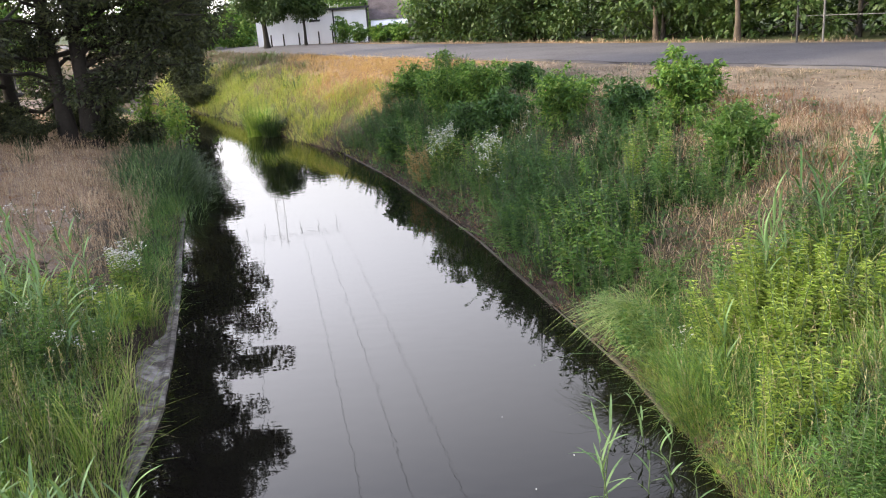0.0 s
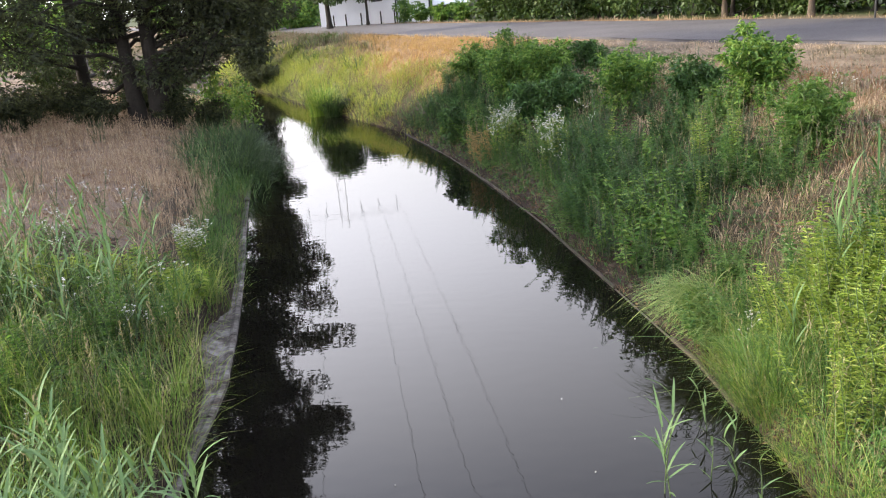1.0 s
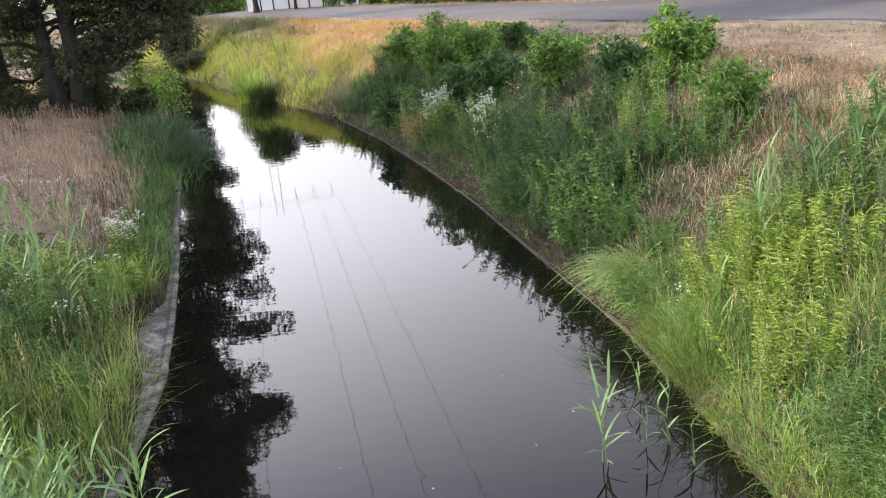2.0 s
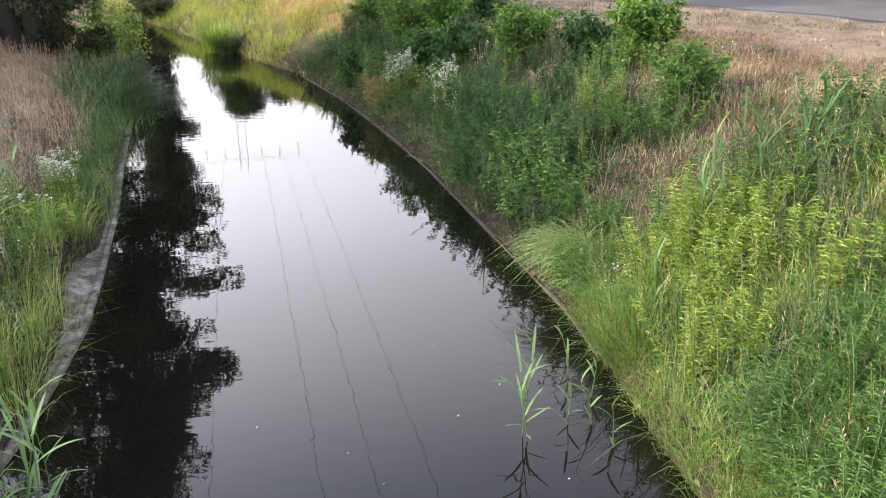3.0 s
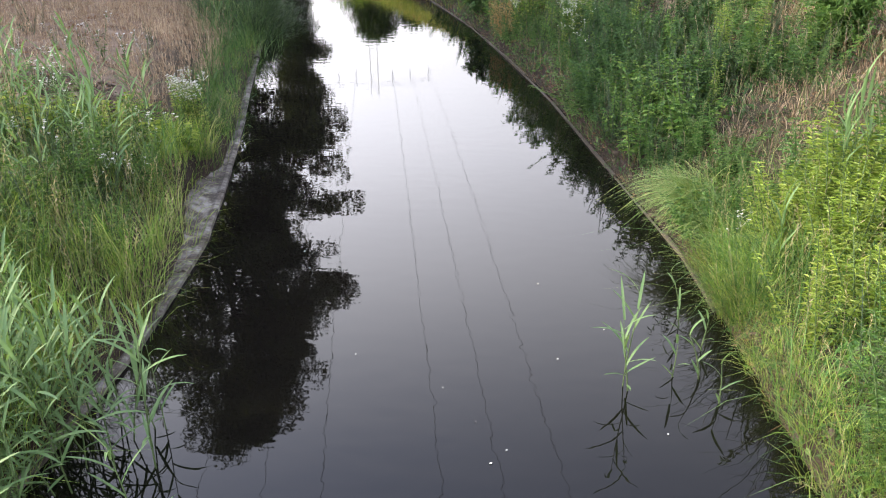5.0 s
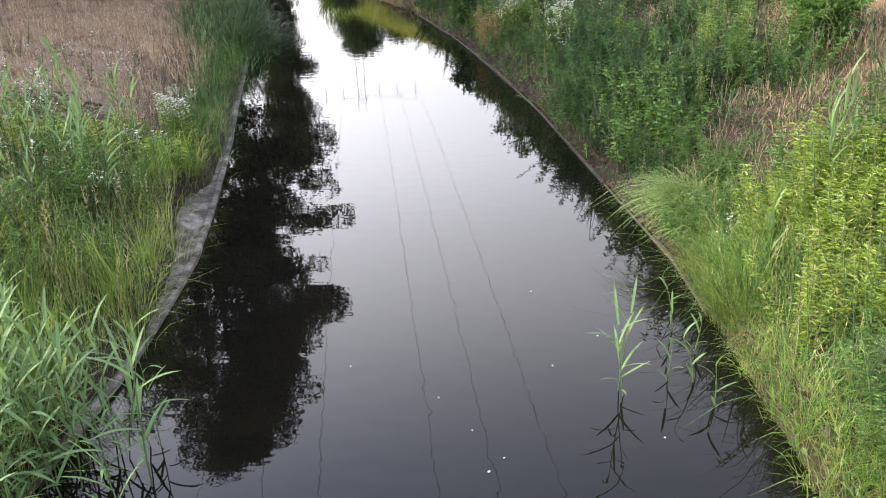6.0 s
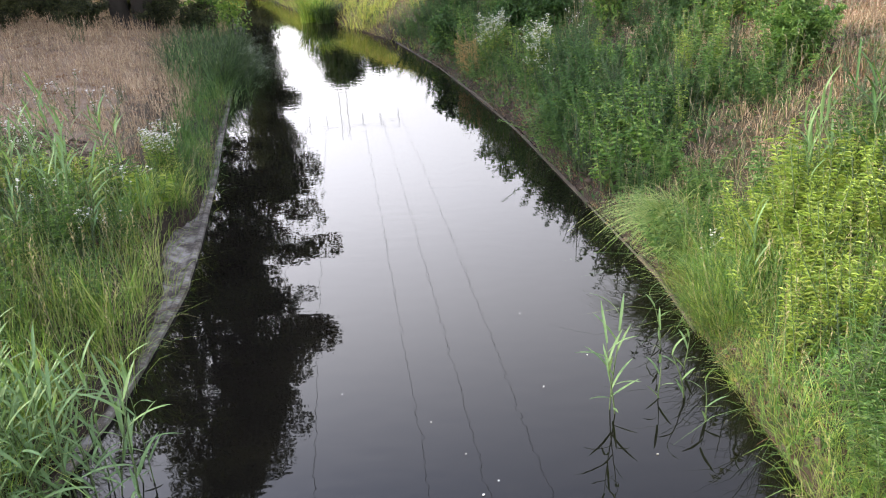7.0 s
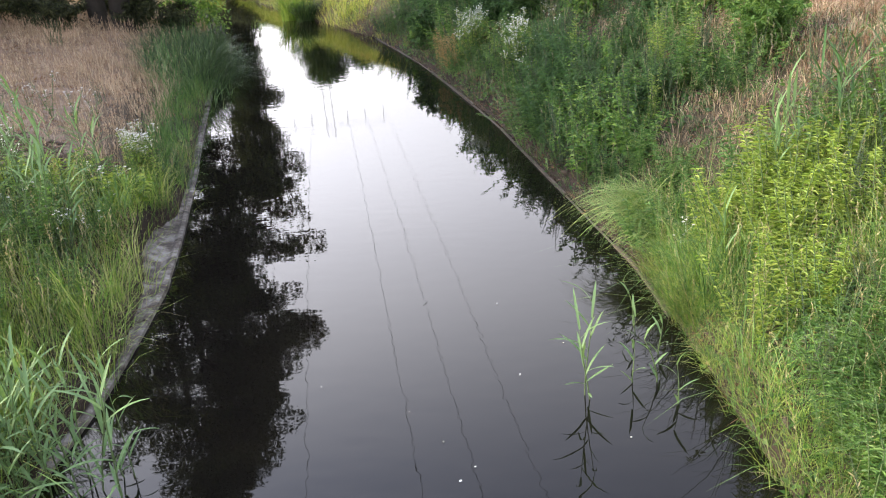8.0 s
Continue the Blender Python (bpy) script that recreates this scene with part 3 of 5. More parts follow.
def grass_layers():
    # dry meadow beside the canal
    b, heads = Bits(), Bits()
    c = scatter(16000, -22, -3, 7, 32, lambda x, y, dl, dr: left_dry(x, y, dl, dr) * (0.25 + 0.75 * smooth(lumps(x * 1.3, y * 1.3), -0.5, 0.5)) * np.clip(1.35 - y / 34, 0.2, 1))
    tufts(b, c, 11, (0.16, 0.42), (0.006, 0.013), (0.1, 0.9), 0.11, 2)
    p = scatter(13000, -18, -3, 9, 26, lambda x, y, dl, dr: left_dry(x, y, dl, dr))
    stalks(b, heads, p, (0.2, 0.5), (0.0, 0.35), 0.055, 0.010)
    stuff("dry_grass", b, M_DRY, "dry reddish straw grass on the sandy bank", "dry grass")
    stuff("grass_seed_heads", heads, M_DRY, "reddish dry seed heads above the straw grass", "dry grass")
    # dry verge above the slope
    b, heads = Bits(), Bits()
    c = scatter(20000, 0, 18, 2, 30, lambda x, y, dl, dr: (dr > 2.4) * (road_d(x, y) < -0.5) * (0.12 + 0.88 * smooth(lumps(x * 1.2 + 3, y * 1.1), -0.2, 0.7)) * np.where(dr > 5, 0.75, 1) * np.clip(1.2 - y / 40, 0.2, 1))
    dr_c = right_d(c[:, 0], c[:, 1])
    tufts(b, c[dr_c > 4], 14, (0.06, 0.22), (0.005, 0.010), (0.4, 1.8), 0.15, 2)
    tufts(b, c[dr_c <= 4], 12, (0.12, 0.36), (0.005, 0.011), (0.2, 0.9), 0.11, 2)
    p = scatter(1500, 1, 9, 3, 20, lambda x, y, dl, dr: (dr > 1.2) * (dr < 4.2) * smooth(lumps(x * 1.4 + 1, y * 1.2 + 2), -0.1, 0.5))
    stalks(b, heads, p, (0.2, 0.5), (0.0, 0.4), 0.05, 0.010)
    c = scatter(8500, 0, 8, 5.5, 21, lambda x, y, dl, dr: dry_patch(x, y) * (dr > 0.5))
    tufts(b, c, 9, (0.06, 0.3), (0.005, 0.011), (0.2, 1.2), 0.12, 2)
    stuff("dry_grass", b, M_DRY, "short dry grass on the sandy verge below the road", "dry grass")
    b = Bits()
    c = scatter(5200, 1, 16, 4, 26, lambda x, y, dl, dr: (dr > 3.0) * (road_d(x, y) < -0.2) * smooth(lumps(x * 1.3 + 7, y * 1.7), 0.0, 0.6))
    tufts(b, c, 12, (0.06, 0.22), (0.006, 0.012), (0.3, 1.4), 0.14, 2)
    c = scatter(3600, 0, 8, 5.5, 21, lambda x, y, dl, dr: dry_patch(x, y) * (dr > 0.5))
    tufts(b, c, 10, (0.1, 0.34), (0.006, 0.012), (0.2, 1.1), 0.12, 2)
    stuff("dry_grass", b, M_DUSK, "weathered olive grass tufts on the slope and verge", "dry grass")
    stuff("grass_seed_heads", heads, M_GREY_HEAD, "brownish dry seed heads on the slope", "dry grass")
    b, heads = Bits(), Bits()
    upper = lambda x, y, dl, dr: smooth(dr, 1.9, 2.6) * (1 - smooth(dr, 4.6, 6.0)) * (0.25 + 0.75 * smooth(lumps(x * 1.6 + 2, y * 1.4 + 5), -0.4, 0.4))
    tufts(b, scatter(6500, 2, 10, 6.0, 17, upper), 10, (0.08, 0.30), (0.004, 0.009), (0.2, 1.1), 0.12, 2)
    stalks(b, heads, scatter(2600, 2, 10, 6.0, 17, upper), (0.15, 0.42), (0.0, 0.4), 0.04, 0.011)
    stuff("dry_grass", b, M_RUST, "reddish-brown withered weeds on the upper slope", "dry grass")
    stuff("grass_seed_heads", heads, M_GREY_HEAD, "greyish seed heads over the withered weeds", "dry grass")
    # far bank: golden above, yellow-green by the water
    b = Bits()
    c = scatter(22000, -24, 2, 20, 54, lambda x, y, dl, dr: (dr > 1.5) * (road_d(x, y) < -0.5) * smooth(y - x * 0.7, 24, 28) * (0.4 + 0.6 * smooth(lumps(x, y), -0.8, 0.4)) * (1 - smooth(-x - 0.21 * y, -2.2, 0.0)))
    tufts(b, c, 13, (0.12, 0.36), (0.008, 0.016), (0.1, 1.1), 0.18, 2)
    stuff("golden_grass", b, M_DRY_GOLD, "tall golden dry grass on the far canal bank", "dry grass")
    b = Bits()
    c = scatter(17000, -22, 0, 21, 48, lambda x, y, dl, dr: (dr > 0.0) * (1 - smooth(dr + 0.4 * lumps(x, y), 1.2, 3.0)) * smooth(y, 23.5, 27) * (0.5 + 0.5 * smooth(lumps(x * 1.6 + 2, y * 1.4), -0.5, 0.3)))
    tufts(b, c, 14, (0.22, 0.75), (0.008, 0.016), (0.2, 1.3), 0.24, 2)
    c = scatter(5000, -22, -2, 21, 48, lambda x, y, dl, dr: (dr > -0.06) * (dr < 0.25))
    tufts(b, c, 10, (0.2, 0.55), (0.008, 0.016), (0.3, 1.3), 0.2, 2, bend=np.pi)
    stuff("bank_grass", b, M_GRASS_YELLOW, "bright yellow-green tall grass along the far bank", "grass")
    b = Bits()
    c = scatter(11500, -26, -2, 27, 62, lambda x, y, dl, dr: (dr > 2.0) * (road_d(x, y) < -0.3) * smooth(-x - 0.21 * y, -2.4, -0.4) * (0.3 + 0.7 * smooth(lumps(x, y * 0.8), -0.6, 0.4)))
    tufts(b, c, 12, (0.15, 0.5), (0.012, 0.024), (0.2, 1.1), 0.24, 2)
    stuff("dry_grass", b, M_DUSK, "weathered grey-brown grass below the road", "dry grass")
    b = Bits()
    c = scatter(1700, -24, -3, 28, 56, lambda x, y, dl, dr: (dr > 1.4) * (road_d(x, y) < -0.8) * smooth(-x - 0.21 * y, -2.0, 0.0) * smooth(lumps(x * 0.9 + 5, y * 0.7), 0.0, 0.5))
    tufts(b, c, 16, (0.3, 0.7), (0.02, 0.04), (0.2, 1.0), 0.35, 2)
    stuff("bank_grass", b, M_HEDGE, "dark low weeds in the weathered grass below the road", "grass")
    b = Bits()
    c = scatter(9000, -20, 20, 12, 70, lambda x, y, dl, dr: (road_d(x, y) > ROAD_W + 0.15) * (road_d(x, y) < ROAD_W + 1.4))
    tufts(b, c, 9, (0.08, 0.3), (0.012, 0.022), (0.1, 0.8), 0.18, 2)
    stuff("dry_grass", b, M_DRY, "pale dry grass strip along the road's far side", "dry grass")
    # near green growth, left bank
    b, heads, dead = Bits(), Bits(), Bits()
    near = lambda x, y, dl, dr: (dl > slab_shows(y) - 0.06 * smooth(lumps(x * 0.9, y * 1.4 + 1.0), -0.1, 0.5)) * (1 - smooth(y + 0.55 * dl, 10.0, 12.0)) * (1 - 0.35 * (dl < 0.6)) * (1 - bare(x, y))
    c = scatter(3300, -10, -3, 1.5, 13, near)
    back = (c[:, 1] > 7.3) & (left_d(c[:, 0], c[:, 1]) > 0.7)
    behind = c[back]
    tufts(b, behind[::2], 13, (0.14, 0.45), (0.006, 0.013), (0.1, 1.0), 0.16)
    c = c[~back]
    edge = c[c[:, 1] > 7]
    tufts(b, edge[::2], 15, (0.3, 0.85), (0.006, 0.013), (0.1, 0.9), 0.15)
    lit = c[c[:, 1] <= 7]
    tufts(b, lit[::3], 19, (0.4, 1.0), (0.006, 0.012), (0.1, 0.9), 0.15)
    stalks(dead, heads, scatter(900, -10, -3, 0.5, 9, near), (0.5, 1.0), (0.0, 0.35), 0.06, 0.012)
    c = scatter(1300, -10, -3, 0.5, 12, near)
    tufts(dead, c, 9, (0.25, 0.8), (0.004, 0.008), (0.1, 1.0), 0.15)
    c = scatter(12000, -7, -3, 2, 18, lambda x, y, dl, dr: (dl > slab_shows(y) - 0.04) * (dl < slab_shows(y) + 0.3) * (0.3 + 0.7 * smooth(lumps(x * 0.8 + 2, y * 1.5), -0.2, 0.5)))
    tufts(b, c[::2], 8, (0.12, 0.36), (0.004, 0.009), (0.3, 1.0), 0.1, 3, bend=0.1)
    tufts(dead, c[1::2][::2], 8, (0.08, 0.26), (0.004, 0.007), (0.4, 1.1), 0.10, 3, bend=0.1)
    withered = Bits()
    tufts(withered, c[1::2][1::2], 8, (0.08, 0.26), (0.004, 0.008), (0.4, 1.1), 0.10, 3, bend=0.1)
    stuff("dead_grass", withered, M_DUSK, "withered brown grass creeping over the concrete edge", "dry grass")
    stuff("green_grass", b, M_GRASS_BRIGHT, "tall green grass with pale stalks by the water", "grass")
    b = Bits()
    c = scatter(420, -8, -3.4, 6.6, 10.2, lambda x, y, dl, dr: (dl > 0.55) * (1 - bare(x, y)) * (0.25 + 0.75 * smooth(lumps(x * 1.2 + 4, y * 1.1), -0.2, 0.4)))
    tufts(b, c, 9, (0.3, 0.75), (0.012, 0.024), (0.1, 0.75), 0.14, 4)
    stuff("reed_bed", b, M_REED, "young bluish-green reed shoots in the bank grass", "reeds")
    b = Bits()
    tufts(b, behind[1::2], 13, (0.14, 0.45), (0.006, 0.013), (0.1, 1.0), 0.16)
    tufts(b, edge[1::2], 15, (0.3, 0.85), (0.006, 0.013), (0.1, 0.9), 0.15)
    tufts(b, lit[1::3], 19, (0.4, 1.05), (0.006, 0.012), (0.1, 0.9), 0.15)
    tufts(b, lit[2::3], 19, (0.4, 1.05), (0.006, 0.012), (0.1, 0.9), 0.15)
    c = scatter(1700, -6.5, -3.3, 4.2, 7.6, lambda x, y, dl, dr: (dl > 0.3) * smooth(lumps(x * 1.1 + 1, y * 1.3 + 2), -0.3, 0.4))
    tufts(b, c, 13, (0.35, 0.8), (0.006, 0.012), (0.1, 0.9), 0.15)
    stuff("bank_grass", b, M_GRASS_BRIGHT, "yellow-green sunlit grass on the near bank", "grass")
    stuff("dead_grass", dead, M_STRAW, "pale straw stalks among the green grass", "dry grass")
    stuff("grass_seed_heads", heads, M_STRAW, "pale loose grass seed heads", "dry grass")
    # near green growth, right bank: a dense low layer, taller clumps of two greens, pale edge
    b, deep, heads, dead = Bits(), Bits(), Bits(), Bits()
    near = lambda x, y, dl, dr: (dr > 0.06) * (1 - smooth(y, 7.2, 8.6)) * (1 - smooth(dr, 2.6, 4.2))
    clump = lambda sx, sy: lambda x, y, dl, dr: near(x, y, dl, dr) * smooth(lumps(x * 2.4 + sx, y * 2.1 + sy), 0.0, 0.5)
    c = scatter(6200, 1.8, 8, 1.5, 9, near)
    tufts(deep, c[::2], 13, (0.12, 0.36), (0.004, 0.009), (0.3, 1.5), 0.13)
    tufts(b, c[1::2], 13, (0.12, 0.36), (0.004, 0.009), (0.3, 1.5), 0.13)
    tufts(b, scatter(2800, 1.8, 7, 2, 8.4, clump(0.0, 0.0)), 15, (0.4, 0.95), (0.004, 0.009), (0.2, 1.2), 0.12, 4)
    tufts(deep, scatter(2800, 1.8, 7, 2, 8.0, clump(2.2, 1.4)), 15, (0.4, 0.95), (0.005, 0.011), (0.2, 1.2), 0.13, 4)
    c = scatter(5600, 1.6, 3.4, 1.5, 8.0, lambda x, y, dl, dr: (dr > 0.0) * (dr < 0.30) * (0.3 + 0.7 * smooth(lumps(x * 3, y * 2.2), -0.4, 0.4)))
    tufts(b, c[::2], 9, (0.18, 0.55), (0.004, 0.009), (0.2, 0.9), 0.09, bend=np.pi * 0.95)
    tufts(dead, c[1::4], 7, (0.08, 0.28), (0.004, 0.007), (0.5, 1.4), 0.09, bend=np.pi * 0.95)
    tufts(dead, scatter(500, 1.8, 7, 2, 8.4, clump(4.0, 3.1)), 9, (0.2, 0.55), (0.003, 0.006), (0.3, 1.3), 0.14, 4)
    stalks(dead, heads, scatter(1700, 1.7, 7, 1.5, 8.5, near), (0.35, 0.8), (0.05, 0.5), 0.05, 0.008)
    stuff("green_grass", b, M_GRASS_BRIGHT, "lush bright green grass on the near bank", "grass")
    stuff("green_grass", deep, M_GRASS, "lush deep green grass on the near bank", "grass")
    stuff("dead_grass", dead, M_STRAW, "pale straw stalks in the lush grass", "dry grass")
    stuff("grass_seed_heads", heads, M_STRAW, "pale drooping grass seed heads", "dry grass")
    # short growth that hangs over the board at the right waterline
    b, dead = Bits(), Bits()
    c = scatter(9000, -5, 3, 2, 25, lambda x, y, dl, dr: (dr > 0.0) * (dr < 0.16) * (0.25 + 0.75 * smooth(lumps(x * 3.3 + 1, y * 2.7), -0.3, 0.3)))
    tufts(b, c[::2], 7, (0.08, 0.26), (0.004, 0.009), (0.4, 1.3), 0.07, 3, bend=np.pi * 0.95)
    tufts(dead, c[1::2], 7, (0.06, 0.24), (0.004, 0.008), (0.5, 1.5), 0.08, 3, bend=np.pi * 0.95)
    stuff("green_grass", b, M_GRASS, "short green grass hanging over the timber edge", "grass")
    stuff("dead_grass", dead, M_DUSK, "withered grass hanging over the timber edge", "dry grass")
    # slope between
    b, heads, dead = Bits(), Bits(), Bits()
    slope = lambda x, y, dl, dr: (dr > 0.12) * smooth(y, 6.9, 8.6) * (1 - smooth(dr, 2.2, 4.0)) * np.clip(1.25 - y / 32, 0.3, 1) * (1 - 0.8 * dry_patch(x, y))
    c = scatter(9500, -5, 8, 6.5, 27, slope)
    tufts(b, c, 12, (0.10, 0.42), (0.005, 0.011), (0.2, 1.3), 0.15)
    stalks(dead, heads, scatter(7000, -4, 8, 6.5, 24, slope), (0.25, 0.6), (0.0, 0.4), 0.038, 0.010)
    c = scatter(4200, -5, 3, 7.5, 24, lambda x, y, dl, dr: (dr > 0.04) * (dr < 0.5) * (0.2 + 0.8 * smooth(lumps(x * 2.1, y * 1.9), -0.3, 0.4)))
    tufts(b, c, 9, (0.08, 0.34), (0.006, 0.012), (0.3, 1.2), 0.1, 3, bend=np.pi * 0.95)
    stuff("green_grass", b, M_GRASS, "mixed green grass on the shaded canal slope", "grass")
    stuff("dead_grass", dead, M_STRAW, "thin dry stalks on the canal slope", "dry grass")
    stuff("grass_seed_heads", heads, M_GREY_HEAD, "greyish seed heads over the slope's weeds", "grass")
    # brown litter and roots at the right waterline
    b = Bits()
    c = scatter(5000, -5, 3, 5, 26, lambda x, y, dl, dr: (dr > 0.03) * (dr < 0.45))
    tufts(b, c, 8, (0.08, 0.22), (0.005, 0.010), (0.5, 1.4), 0.10, 2, bend=np.pi * 0.95)
    stuff("dead_grass", b, M_RUST, "brown dead grass and roots along the waterline", "dry grass")
    b = Bits()
    c = scatter(5200, -5, 3, 7, 26, lambda x, y, dl, dr: (dr > 0.02) * (dr < 0.6) * (0.3 + 0.7 * smooth(lumps(x * 2.6, y * 2.3), -0.3, 0.4)))
    tufts(b, c, 9, (0.06, 0.26), (0.005, 0.011), (0.3, 1.3), 0.10, 2, bend=np.pi * 0.95)
    stuff("dead_grass", b, M_DUSK, "olive-brown withered grass on the waterline soil", "dry grass")



def ground_cover():
    """Low leaf rosettes, clods and dead leaves that cover the soil between the taller plants."""
    def rosettes(c, per, size):
        k = len(c) * per
        p = np.repeat(c, per, 0) + rng.normal(0, 0.05, (k, 3)) * np.array([1, 1, 0])
        p[:, 2] = land(p[:, 0], p[:, 1]) + 0.01
        g = rng.uniform(0, 2 * np.pi, k)
        return p, np.stack([np.cos(g), np.sin(g), rng.uniform(0.1, 1.2, k)], 1), rng.uniform(*size, k)

    for count, keep, per, size, mat, name, label in (
            (15000, lambda x, y, dl, dr: (dr > 0.1) * (y < 24) * (1 - smooth(dr, 3.4, 5.5)) * (1 - 0.7 * dry_patch(x, y)), 8, (0.05, 0.11), M_HERB, "ground_cover", "low green leaves covering the slope's soil"),
            (5000, lambda x, y, dl, dr: (dr > 0.05) * (y < 22) * (1 - smooth(dr, 3.4, 5.5)), 7, (0.04, 0.10), M_GRASS, "ground_cover", "fresh low leaves between the weeds"),
            (6000, lambda x, y, dl, dr: (dr > 0.02) * (1 - 0.97 * smooth(dr, 3.0, 4.2)), 6, (0.03, 0.08), M_RUST, "dead_leaves", "brown dead leaves and clods on the bank")):
        c = scatter(count, -4, 14, 4, 24, keep)
        b = Bits()
        p, d, ln = rosettes(c, per, size)
        if mat is M_RUST:
            d[:, 2] *= 0.25
        b.leaves(p, d, ln, ln * 0.42, 0.1)
        stuff(name, b, mat, label, "ground cover")
    b = Bits()
    for count, x0, x1, y0, y1, keep, size in (
            (9000, -5, 3, 5, 27, lambda x, y, dl, dr: (dr > 0.02) * (dr < 0.6), (0.015, 0.065)),
            (2600, -7.5, -5.2, 9.7, 11.8, lambda x, y, dl, dr: bare(x, y), (0.01, 0.05)),
            (5000, 2, 12, 5, 18, lambda x, y, dl, dr: (dr > 3.2) * (road_d(x, y) < -0.1) * smooth(lumps(x * 1.7, y * 1.5 + 2), 0.0, 0.8), (0.008, 0.03))):
        c = scatter(count, x0, x1, y0, y1, keep)
        k = len(c)
        r = rng.uniform(*size, k)[:, None, None] * rng.uniform(0.6, 1.4, (k, 6, 1))
        corner = np.array([[1, 0, 0], [0, 1, 0], [-1, 0, 0], [0, -1, 0], [0, 0, 0.7], [0, 0, -0.6]], float)[None] + rng.normal(0, 0.2, (k, 6, 3))
        face = np.array([[0, 1, 4], [1, 2, 4], [2, 3, 4], [3, 0, 4], [1, 0, 5], [2, 1, 5], [3, 2, 5], [0, 3, 5]])[None] + (np.arange(k) * 6)[:, None, None]
        b.add(c[:, None] + corner * r, face)
    stuff("earth_clods", b, M_CLOD, "crumbled brown earth clods and small stones", "soil")
    c = scatter(5000, -16, -3, 8, 24, lambda x, y, dl, dr: (dl > 0.45) * 1.0)
    b = Bits()
    p, d, ln = rosettes(c, 6, (0.03, 0.08))
    d[:, 2] *= 0.4
    b.leaves(p, d, ln, ln * 0.4, 0.1)
    stuff("dead_leaves", b, M_RUST, "brown plant litter in the dry meadow", "ground cover")


grass_layers()
ground_cover()


# ---- trees ----
def crown_clumps(b, centres, radii, per, leaf_l, leaf_w, flat=0.8, level=1.0):
    """Leaves in loose clumps, thinner towards the middle of each."""
    for c, r in zip(centres, radii):
        k = int(per * r * r)
        d = rng.normal(0, 1, (k, 3))
        d /= np.linalg.norm(d, axis=1, keepdims=True)
        rad = r * rng.uniform(0.25, 1.0, k) ** 0.5
        at = c + d * rad[:, None] * np.array([1, 1, flat])
        way = (d + rng.normal(0, 0.7, (k, 3))) * np.array([1, 1, level])
        b.leaves(at, way, rng.uniform(0.6, 1.25, k) * leaf_l, rng.uniform(0.7, 1.2, k) * leaf_w, 0.2)


def tree(name, place, height, trunk_r, limbs, clump_r, per, leaf_l, leaf_w, leaf_mat, bark, label, category="tree", group="", first=0.2, reach=0.3, droop=0.0, lean=(0, 0), sub=5, shape=None, split=False, flat=0.8, level=1.0, bow=1.5, fan=0.0, sparse=0.0):
    """A tapered trunk, limbs that fork from it, and a crown of leaf clumps round the limbs' ends."""
    root = holder(name, place, label, category, group)
    t = Bits()
    hs = np.linspace(0, 1, 9)
    wob = np.cumsum(rng.normal(0, 0.02 * height / 9, (9, 2)), 0)
    trunk = np.stack([lean[0] * hs ** bow + wob[:, 0], lean[1] * hs ** bow + wob[:, 1], hs * height * 0.96 - 0.15], 1)
    t.limb(trunk, trunk_r * (1 - 0.92 * hs) * (1 + 0.5 * np.exp(-hs * 30)), 9)
    part("trunk", t.mesh("trunk"), bark, root)
    leaf = Bits()
    for i in range(limbs):
        f = first + (0.97 - first) * (i + rng.uniform(0.2, 0.8)) / limbs
        a = i * 2.4 + rng.normal(0, 0.4)
        if rng.uniform() < fan:
            a = rng.normal(0, 0.55)
        start = np.array([np.interp(f, hs, trunk[:, j]) for j in range(3)])
        env = shape(f, a) if shape else reach * height * (1 - 0.75 * max(0, (f - 0.35) / 0.65))
        out = np.array([math.cos(a), math.sin(a), rng.uniform(0.1, 0.5) - droop])
        pts, p = [start], start
        for j in range(4):
            p = p + out * env / 4 + rng.normal(0, 0.06 * env, 3)
            out = out + np.array([0, 0, 0.08 - 0.25 * droop])
            pts.append(p)
        r0 = trunk_r * 0.4 * (1 - 0.8 * f)
        limb = Bits().limb(pts, [r0, r0 * 0.8, r0 * 0.55, r0 * 0.35, r0 * 0.15], 5)
        limb_ob = part("limb", limb.mesh("limb"), bark, root)
        pts = np.array(pts)
        cs, rs = [], []
        for j in range(sub):
            u = rng.uniform(0.35, 1.05)
            c = np.array([np.interp(u, np.linspace(0, 1, 5), pts[:, m]) for m in range(3)]) + rng.normal(0, 0.08 * env + 0.05, 3)
            cs.append(c)
            rs.append(clump_r * rng.uniform(0.6, 1.3))
        own = Bits() if split else leaf
        crown_clumps(own, cs, rs, per * (0.32 if f < sparse else 1.0), leaf_l, leaf_w, flat, level)
        if split:
            part("foliage", own.mesh("foliage"), leaf_mat, limb_ob)
    if not split:
        part("crown", leaf.mesh("crown"), leaf_mat, root)
    return root


def at(x, y, dz=0.0):
    return (x, y, float(land(x, y)) + dz)


def right_reach(z):
    """How far the tall tree's boughs reach over the water, over the height."""
    return np.interp(z, [1.2, 2.6, 3.6, 4.4, 5.1, 5.9, 7.0, 7.6, 8.2, 9.0, 10.0, 11.2, 12.0, 12.8, 14.0, 15.2], [1.3, 1.8, 2.6, 3.3, 3.65, 3.0, 2.4, 1.9, 2.5, 3.0, 2.7, 2.1, 2.1, 1.3, 1.1, 0.3])


def water_side_shape(f, a):
    z = f * 14.1 + 2.0
    side = max(0.0, math.cos(a))
    return right_reach(z) * side + (1 - side) * np.interp(z, [1, 3, 8, 12, 15], [1.4, 2.4, 2.6, 2.0, 0.5])


